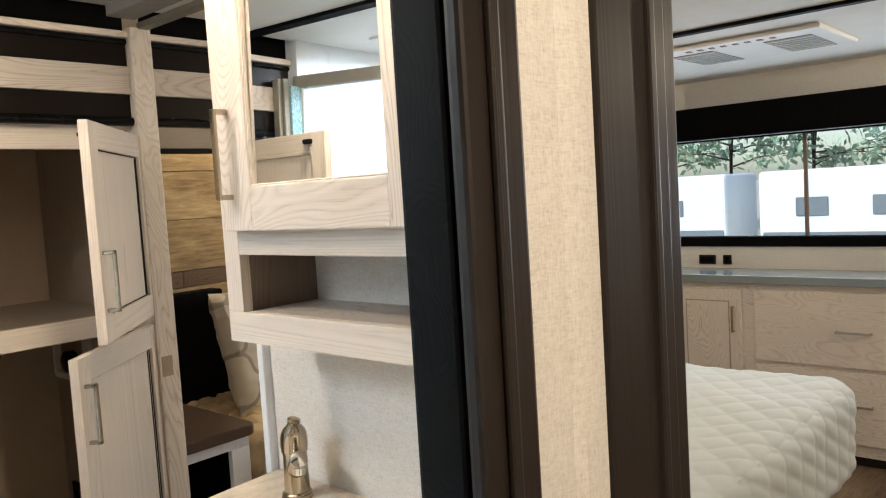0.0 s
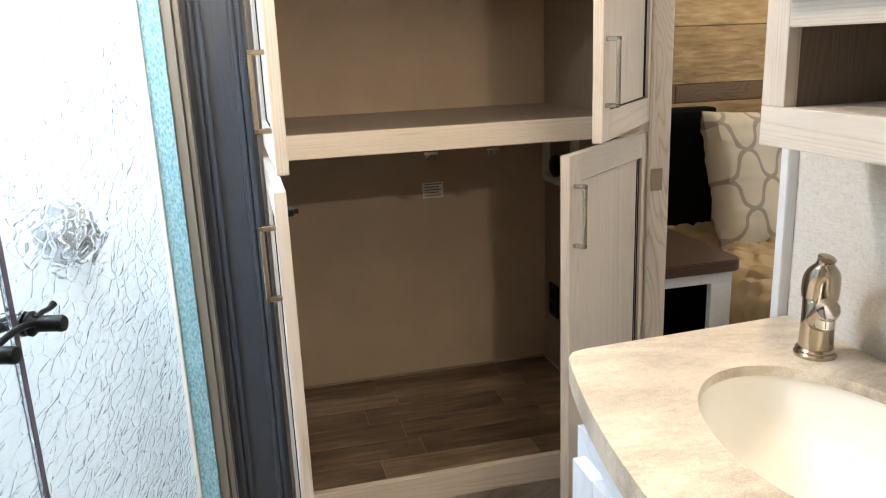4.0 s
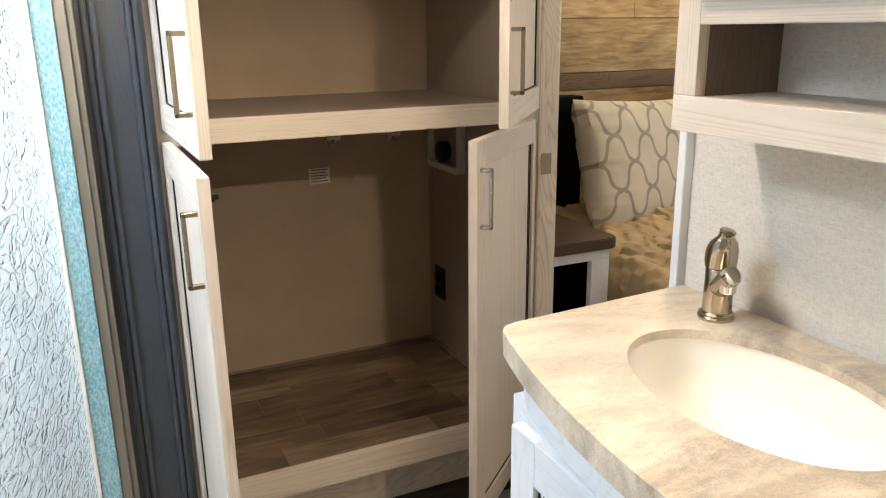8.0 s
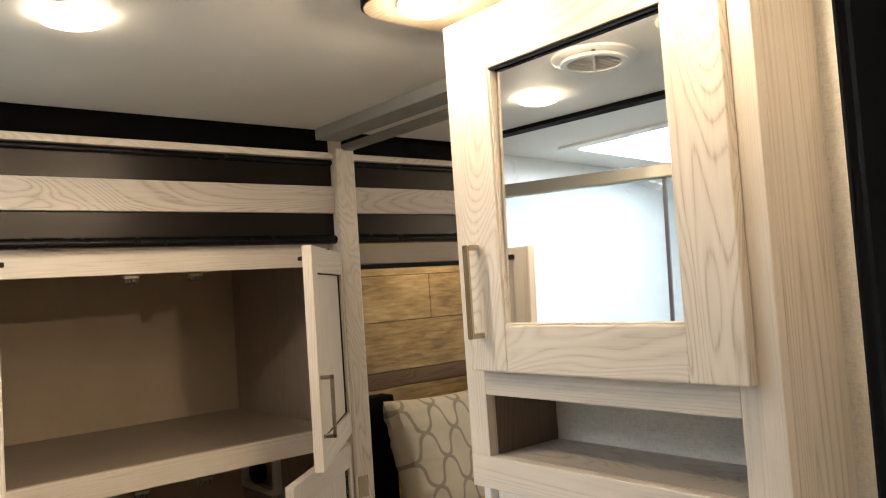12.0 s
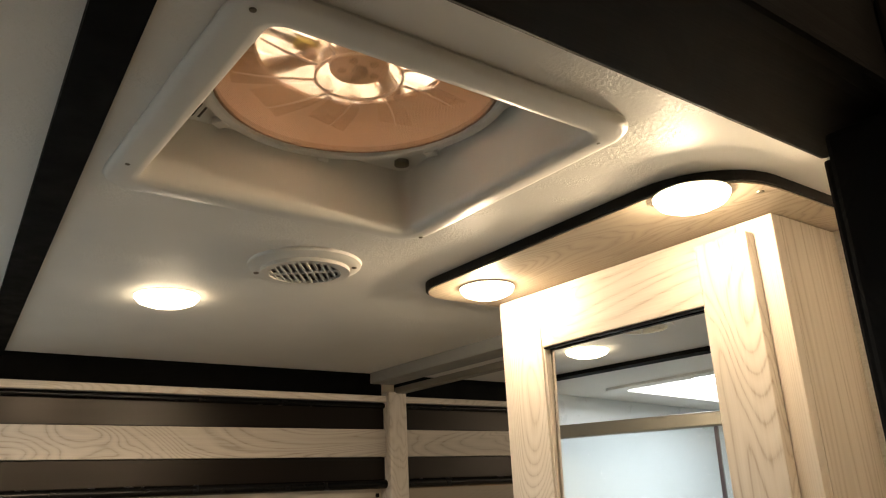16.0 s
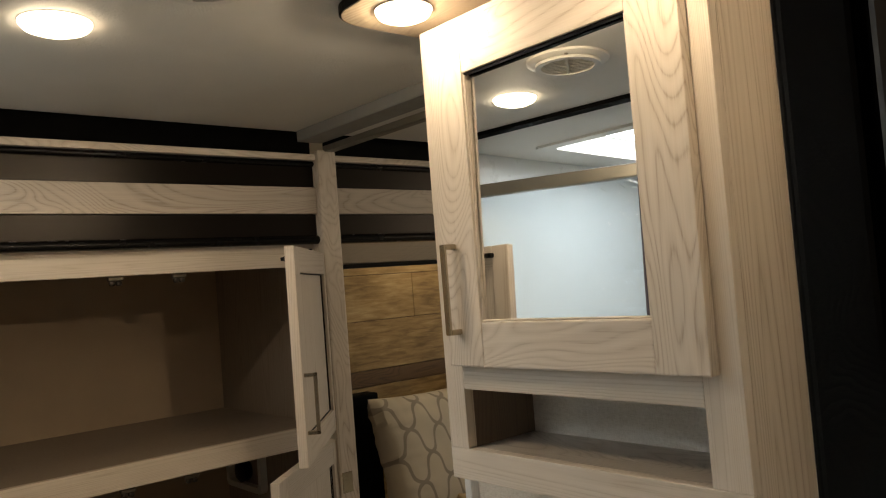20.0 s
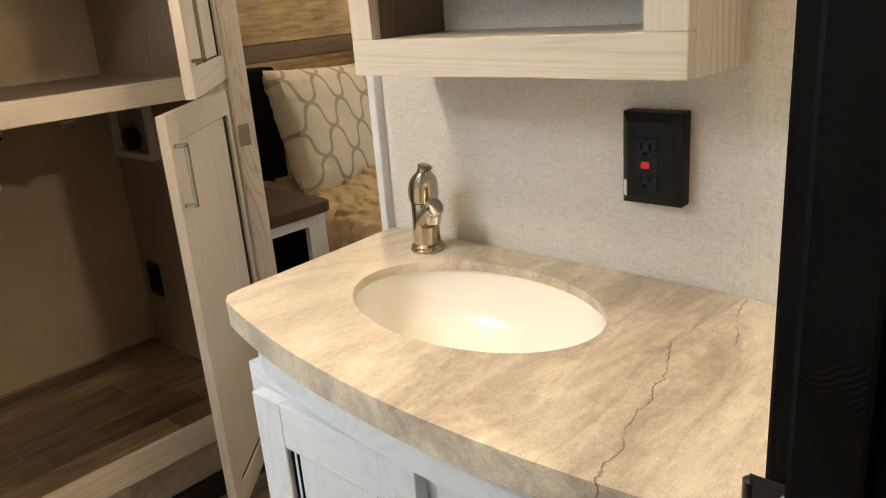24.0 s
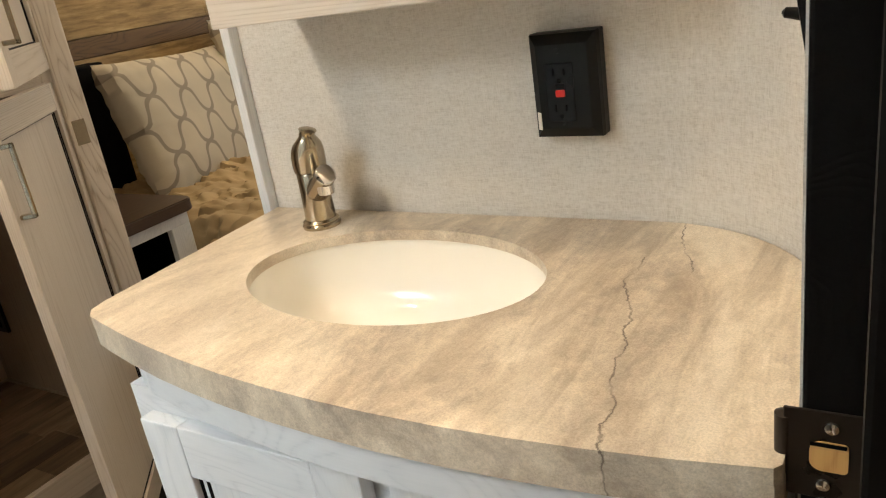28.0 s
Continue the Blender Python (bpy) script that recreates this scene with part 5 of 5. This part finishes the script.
for u in (0.475, 0.588):
    kn = part("door_knob", shower_knob(u, 1), "black_plastic", shower, "black shower door knob", True)
    part("inner_knob", shower_knob(u, -1), "black_plastic", shower, "black shower door knob", True)
bar = [sm @ Vector((u, 0.016 + 0.006 * math.sin(math.pi * f), 0.945 + 0.012 * math.sin(math.pi * f))) for f, u in ((k / 8, 0.588 - 0.113 * k / 8) for k in range(9))]
part("latch_bar", tube(bmesh.new(), bar, 0.0048, 12), "black_plastic", shower, "curved black latch bar across the door gap", True)
tail = [sm @ Vector((u, 0.018, z)) for u, z in ((0.480, 0.954), (0.464, 0.958), (0.446, 0.957), (0.434, 0.960))]
part("latch_tail", tube(bmesh.new(), tail, [0.0048, 0.0040, 0.0040, 0.0055], 12), "black_plastic", shower, smooth=True)
skyl = thing("shower_skylight", -1.27, -0.615, CEIL, "white framed skylight over the shower", "skylight", kind="structure")
part("frame", slab_with_hole(rect(SX0 - 0.04, SX1 + 0.04, SY0 - 0.04, SY1 + 0.04, 0.03), rect(SX0 + 0.004, SX1 - 0.004, SY0 + 0.004, SY1 - 0.004, 0.03), CEIL - 0.008, CEIL + 0.06), "white_plastic", skyl)

# ---- bedroom ----


def quilted(x0, x1, y0, y1, z0, z1, cell, puff, rough_noise=0.004, round_=0.07, nx=110, ny=80, nz=14):
    """A soft block with a stitched diamond pattern standing out of it."""
    bm = bmesh.new()
    cx, cy, cz = (x0 + x1) / 2, (y0 + y1) / 2, (z0 + z1) / 2
    hx, hy, hz = (x1 - x0) / 2, (y1 - y0) / 2, (z1 - z0) / 2

    def shape(p):
        q = Vector((max(-hx + round_, min(hx - round_, p.x)), max(-hy + round_, min(hy - round_, p.y)), max(-hz + round_, min(hz - round_, p.z))))
        d = p - q
        n = d.normalized() if d.length > 1e-6 else Vector((0, 0, 1))
        s = q + n * min(d.length, round_)
        u, v = (p.x + p.z) / cell, (p.y + p.z) / cell
        lump = abs(math.sin(math.pi * (u + v) / 2) * math.sin(math.pi * (u - v) / 2)) ** 0.5
        w = noise.noise(Vector((p.x * 5, p.y * 5, p.z * 5)))
        return Vector((cx, cy, cz)) + s + n * (puff * lump + rough_noise * w)

    def grid(f, a, b):
        vs = [[bm.verts.new(shape(f(i / a * 2 - 1, j / b * 2 - 1))) for j in range(b + 1)] for i in range(a + 1)]
        for i in range(a):
            for j in range(b):
                bm.faces.new((vs[i][j], vs[i + 1][j], vs[i + 1][j + 1], vs[i][j + 1]))

    grid(lambda a, b: Vector((a * hx, b * hy, hz)), nx, ny)
    for s in (-1, 1):
        grid(lambda a, b: Vector((s * hx, a * hy, b * hz)), ny, nz)
        grid(lambda a, b: Vector((a * hx, s * hy, b * hz)), nx, nz)
    bmesh.ops.remove_doubles(bm, verts=bm.verts, dist=1e-4)
    bmesh.ops.recalc_face_normals(bm, faces=bm.faces)
    return bm


bed = thing("bed", -1.6, 2.0, 0.0, "bed with a white quilted cover and tan spread", "bed")
part("base", slab(-2.62, -0.62, 1.34, 2.66, 0.0, 0.36, 0.01), "white_lam", bed)
part("mattress", quilted(-1.5, -0.55, 1.30, 2.76, 0.33, 0.67, 0.062, 0.008, 0.010, 0.07, 150, 200, 40), "quilt", bed, "white quilted cover", True)

spread = thing("bed_spread", -2.3, 1.6, 0.4, "rumpled tan bed spread beside the nightstand", "bedding")


def rumple(bm, folds):
    """Pulls a soft block into creases; folds: how many run down its sides."""
    for v in bm.verts:
        c = v.co
        f = noise.noise(Vector((c.x * 13, c.y * 13, c.z * 4))) + 0.6 * noise.noise(Vector((c.x * 30, c.y * 27, c.z * 9)))
        drop = folds * noise.noise(Vector((c.x * 17, c.y * 17, c.z * 1.5)))
        v.co += Vector((0, -0.024, 0.030)) * (abs(f) * 1.1 - 0.2 + 0.25 * noise.noise(Vector((c.x * 40, c.y * 34, c.z * 20)))) + Vector((0.02, -0.028, 0)) * drop
    return bm


part("top_roll", rumple(quilted(-2.64, -1.44, 1.285, 2.74, 0.44, 0.62, 0.4, 0.0, 0.03, 0.07, 110, 150, 30), 0.3), "cover", spread, "puffed turned-back top", True)
part("skirt", rumple(quilted(-2.63, -1.46, 1.305, 2.72, 0.08, 0.50, 0.4, 0.0, 0.03, 0.03, 90, 120, 50), 1.0), "cover", spread, "hanging folds", True)


def cushion(w, h, t, k=44):
    """A stuffed square cushion: pinched corners, full middle."""
    bm = bmesh.new()
    rows = {}
    for side in (-1, 1):
        vs = []
        for i in range(k + 1):
            row = []
            for j in range(k + 1):
                u, v = i / k * 2 - 1, j / k * 2 - 1
                edge = (1 - u ** 4) * (1 - v ** 4)
                pinch = 1 - 0.07 * (u * u + v * v - u * u * v * v) + 0.05 * (u * v) ** 2
                d = t / 2 * max(0.0, edge) ** 0.42
                wr = 0.007 * noise.noise(Vector((u * 3, v * 3, side))) + 0.010 * noise.noise(Vector((u * 9, v * 4, side + 5))) * (1 - edge) + 0.006 * math.sin(v * 26 + 3 * noise.noise(Vector((v * 4, 0, 0)))) * max(0.0, abs(u) - 0.45)
                row.append(bm.verts.new((side * (d + (wr if edge > 0.01 else 0)), u * w / 2 * pinch, v * h / 2 * pinch)))
            vs.append(row)
        for i in range(k):
            for j in range(k):
                bm.faces.new((vs[i][j], vs[i + 1][j], vs[i + 1][j + 1], vs[i][j + 1]))
    bmesh.ops.remove_doubles(bm, verts=bm.verts, dist=1e-4)
    bmesh.ops.recalc_face_normals(bm, faces=bm.faces)
    return bm


def pillow(m, label):
    ob = solid("cushion", cushion(0.70, 0.50, 0.17), "trellis", label, "cushion", smooth=True)
    ob.matrix_world = m
    return ob


pillow(pose(-2.42, 1.83, 0.805, 0, -17, 14) @ pose(0, 0, 0, -3), "cream cushion with a grey trellis print on the bed")
pillow(pose(-2.44, 2.42, 0.86, 0, -16, 0) @ pose(0, 0, 0, -4), "cream cushion with a grey trellis print on the bed")

head = thing("wall_headboard", -2.68, 2.2, 0.0, "weathered wood plank headboard wall", "wall", kind="structure")
part("backing", slab(-2.72, -2.675, 0.99, 3.4, 0.0, 1.9), "boards_dark", head)
for z0, z1, mat, lens_ in ((0.45, 0.86, "boards", (0.7, 0.9)), (0.863, 1.062, "boards", (1.5, 1.2)), (1.065, 1.128, "boards_dark", (0.55, 0.9)),
                           (1.131, 1.33, "boards", (1.25, 1.1)), (1.333, 1.52, "boards", (0.95, 1.4)), (1.523, 1.60, "boards", (1.7, 0.8))):
    y, n = 0.99, 0
    while y < 3.38:
        ln = lens_[n % 2]
        y1 = min(y + ln, 3.4)
        part("plank", slab(-2.675, -2.662, y + 0.001, y1 - 0.001, z0, z1, 0.0012, 1), mat, head)
        y, n = y1, n + 1
# added black slab: the deep shadow between nightstand and cushion
structure("headboard_shadow_panel", slab(-2.66, -2.58, 1.0, 1.66, 0.58, 1.05, 0.01), "black", "black slab put in for the shadow beside the cushion")

nst = thing("nightstand", -2.1, 1.13, 0.0, "white nightstand with a dark wood top and open cubby", "nightstand")
top = bmesh.new()
prism(top, rounded([(-2.6, 0.99), (-1.835, 0.99), (-1.835, 1.270), (-2.6, 1.270)], [0, 0, 0.03, 0], 8), 0.690, 0.722, 0.003)
part("top", top, "walnut_top", nst)
part("side_panel", slab(-2.6, -1.86, 1.235, 1.252, 0.0, 0.689), "white_lam_z", nst)
part("side_panel", slab(-2.6, -1.86, 0.992, 1.01, 0.0, 0.689), "white_lam_z", nst)
# black back and an added black sheet hold the open cubby's shade
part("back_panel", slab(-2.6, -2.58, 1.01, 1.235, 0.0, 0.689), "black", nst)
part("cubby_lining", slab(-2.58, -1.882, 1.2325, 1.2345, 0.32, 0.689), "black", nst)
part("rail", slab(-1.878, -1.858, 1.01, 1.252, 0.655, 0.689, 0.002), "white_lam", nst)
part("stile", slab(-1.878, -1.858, 1.190, 1.252, 0.0, 0.655, 0.002), "white_lam_z", nst)
part("shelf", slab(-2.58, -1.88, 1.01, 1.235, 0.30, 0.32), "dark_y", nst)

dres = thing("dresser", -0.6, 3.85, 0.0, "whitewashed built-in dresser with drawers under the front window", "dresser")
part("body", slab(-2.6, 1.0, 3.74, 4.0, 0.06, 0.845), "ash_x", dres)
part("toe_kick", slab(-2.6, 1.0, 3.80, 4.0, 0.0, 0.06), "dark_x", dres)
part("worktop", slab(-2.6, 1.0, 3.70, 4.0, 0.845, 0.885, 0.004), "grey_lam", dres)


def front_panel(name, x0, x1, z0, z1, handle, frame_w=0.0):
    d = part(name, slab(x0, x1, 3.722, 3.74, z0, z1, 0.003), "ash_x" if x1 - x0 > 0.4 else "ash_z", dres)
    if frame_w:
        part("panel_line", slab(x0 + frame_w, x1 - frame_w, 3.7205, 3.722, z0 + frame_w, z1 - frame_w), "valance", d)
        part("panel", slab(x0 + frame_w + 0.006, x1 - frame_w - 0.006, 3.719, 3.7205, z0 + frame_w + 0.006, z1 - frame_w - 0.006), "ash_z", d)
    handle_bar("handle", *handle, (0, -1, 0), "nickel", d)


front_panel("door", -1.63, -1.285, 0.14, 0.815, ((-1.325, 3.72, 0.60), (-1.325, 3.72, 0.73)), 0.06)
front_panel("drawer", -1.225, -0.34, 0.47, 0.815, ((-0.86, 3.72, 0.635), (-0.71, 3.72, 0.635)))
front_panel("drawer", -1.225, -0.34, 0.12, 0.45, ((-0.86, 3.72, 0.30), (-0.71, 3.72, 0.30)))
front_panel("drawer", -0.29, 0.6, 0.47, 0.815, ((0.08, 3.72, 0.635), (0.23, 3.72, 0.635)))
front_panel("drawer", -0.29, 0.6, 0.12, 0.45, ((0.08, 3.72, 0.30), (0.23, 3.72, 0.30)))
for x0, x1, lbl in ((-1.605, -1.515, "black double power outlet over the dresser"), (-1.475, -1.43, "black switch plate over the dresser")):
    o = thing("wall_outlet", (x0 + x1) / 2, 4.0, 0.93, lbl, "outlet")
    part("plate", slab(x0, x1, 3.99, 4.0, 0.905, 0.955, 0.003), "black_plastic", o)
    part("face", slab(x0 + 0.012, x1 - 0.012, 3.987, 3.99, 0.915, 0.945, 0.002), "black", o)

win = thing("window_1", -0.8, 4.04, 1.05, "long bedroom front window with a black frame", "window", kind="structure")
part("window_frame", slab(WX0, WX1, 3.985, 4.06, 1.0, 1.05, 0.006), "black", win)
part("window_frame", slab(WX0, WX1, 4.0, 4.06, 1.56, 1.60, 0.006), "black", win)
part("valance", slab(WX0 - 0.1, WX1 + 0.1, 3.90, 4.0, 1.566, 1.735, 0.01), "black", win, "black padded valance")
for x in (-1.06, -0.1):
    part("mullion", slab(x - 0.008, x + 0.008, 4.02, 4.045, 1.05, 1.56, 0.003), "grey_plastic", win)
for x0, x1 in ((WX0, -1.068), (-1.052, -0.108), (-0.092, WX1)):
    pane = part("pane", slab(x0, x1, 4.03, 4.034, 1.05, 1.56), "glass", win)
    pane.visible_shadow = False

acu = thing("ceiling_air_conditioner", -0.98, 3.1, CEIL, "white ceiling air conditioner grille over the bed", "air conditioner")
part("shroud", slab(-1.32, -0.66, 2.84, 3.36, CEIL - 0.018, CEIL, 0.008, 3), "white_plastic", acu)
for x0, x1 in ((-1.25, -1.08), (-0.89, -0.72)):
    g = part("louvre", slab(x0, x1, 2.96, 3.30, CEIL - 0.021, CEIL - 0.018, 0.001, 1), "trailer_grey", acu)
    for n in range(7):
        part("slat", slab(x0 + 0.004, x1 - 0.004, 2.98 + 0.045 * n, 2.985 + 0.045 * n, CEIL - 0.024, CEIL - 0.021), "white_plastic", g)
for n in range(8):
    part("button", slab(-1.16 + 0.045 * n, -1.14 + 0.045 * n, 2.885, 2.91, CEIL - 0.021, CEIL - 0.017, 0.001, 1), "grey_plastic", acu)

# ---- outside the front window ----
structure("ground", slab(-200, 200, -150, 300, -1.3, -1.2), "gravel", "pale gravel sales lot")


def trailer(x, y, w, label):
    t = thing("travel_trailer", x, y, -1.2, label, "trailer", "trailers on the lot")
    part("body", slab(x - w / 2, x + w / 2, y, y + 2.4, -0.6, 1.40, 0.12, 3), "trailer_white", t)
    part("chassis", slab(x - w / 2 + 0.2, x + w / 2 - 0.2, y + 0.2, y + 2.2, -0.8, -0.6), "black", t)
    for k in range(int(w / 1.7)):
        wx = x - w / 2 + 0.9 + 1.7 * k
        part("window", slab(wx, wx + 0.75, y - 0.012, y + 0.01, 0.25, 0.72, 0.02, 1), "trailer_grey", t)
    part("stripe", slab(x - w / 2 + 0.1, x + w / 2 - 0.1, y - 0.006, y + 0.01, -0.3, -0.14), "trailer_grey", t)
    for wx in (x - 0.5, x + 0.45):
        part("wheel", turned(lathe(bmesh.new(), [(0.2, -0.1), (0.36, -0.09), (0.36, 0.09), (0.2, 0.1)], 20), pose(wx, y + 0.15, -0.84, 90)), "black", t)


for x, y, w in ((-12.0, 21, 8.0), (-3.2, 20, 7.2), (5.0, 22, 7.6)):
    trailer(x, y, w, "white travel trailer parked on a gravel lot")


def tree(x, y, h, seed):
    rnd = random.Random(seed)
    t = thing("tree", x, y, -1.2, "tall green tree behind the parked trailers", "tree", "trees behind the lot")
    part("trunk", tube(bmesh.new(), [(x, y, -1.2), (x + 0.1, y, h * 0.4), (x - 0.1, y + 0.1, h * 0.9)], [0.22, 0.16, 0.04], 10), "bark", t)
    limbs = bmesh.new()
    verts, faces = [], []
    for k in range(22):
        z = h * (0.18 + 0.8 * k / 22)
        a = rnd.uniform(0, 6.28)
        ln = (h - z) * 0.32 + 0.5
        e = Vector((x + ln * math.cos(a), y + ln * math.sin(a), z + rnd.uniform(-0.2, 0.5)))
        tube(limbs, [(x, y, z), (Vector((x, y, z)) + e) / 2 + Vector((0, 0, 0.15)), e], [0.05, 0.035, 0.012], 6)
        for _ in range(70):
            f = rnd.uniform(0.25, 1.1)
            c = Vector((x, y, z)).lerp(e, f) + Vector([rnd.gauss(0, 0.28) for _ in range(3)])
            d1 = Vector([rnd.gauss(0, 1) for _ in range(3)]).normalized() * rnd.uniform(0.12, 0.26)
            d2 = Vector([rnd.gauss(0, 1) for _ in range(3)]).normalized() * rnd.uniform(0.08, 0.16)
            n = len(verts)
            verts += [c - d1, c + d2, c + d1, c - d2]
            faces.append((n, n + 1, n + 2, n + 3))
    part("limbs", limbs, "bark", t)
    mesh = bpy.data.meshes.new("crown")
    mesh.from_pydata([tuple(v - base_of(t)) for v in verts], [], faces)
    mesh.materials.append(MATS["leaf"])
    crown = new("crown", mesh)
    crown.parent = t


for n in range(11):
    tree(-22 + 3.6 * n + (n * 37 % 5) * 0.4, 34 + (n * 53 % 7), 7.0 + (n * 29 % 5) * 0.8, n)

# ---- floor planks ----


def planks(parent, x0, x1, y0, y1, z, width, length, thick, seed):
    """Boards that run along y, end joints staggered from row to row."""
    rnd = random.Random(seed)
    x = x0
    while x < x1 - 0.01:
        y = y0 - rnd.uniform(0.0, 0.9) * length
        xe = min(x + width, x1)
        while y < y1:
            ye = y + length
            a, b = max(y, y0), min(ye, y1)
            if b - a > 0.02:
                part("plank", slab(x + 0.0004, xe - 0.0004, a + 0.0004, b - 0.0004, z - thick, z, 0.0006, 1), "plank", parent)
            y = ye
        x = xe


planks(ward, -2.482, FRONT, 0.02, 0.959, 0.235, 0.105, 0.42, 0.008, 4)
floor_ = bpy.data.objects["floor"]
planks(floor_, -1.86, 1.5, -0.3, 3.8, 0.0, 0.15, 0.95, 0.005, 7)

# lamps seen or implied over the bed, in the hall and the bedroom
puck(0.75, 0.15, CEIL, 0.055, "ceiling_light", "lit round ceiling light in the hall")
puck(-1.3, 2.1, CEIL, 0.055, "ceiling_light", "lit round ceiling light over the bed")
puck(0.2, 3.0, CEIL, 0.055, "ceiling_light", "lit round ceiling light in the bedroom")
puck(-2.35, 1.75, 1.95, 0.045, "puck_light", "lit puck light over the headboard", "puck lights")
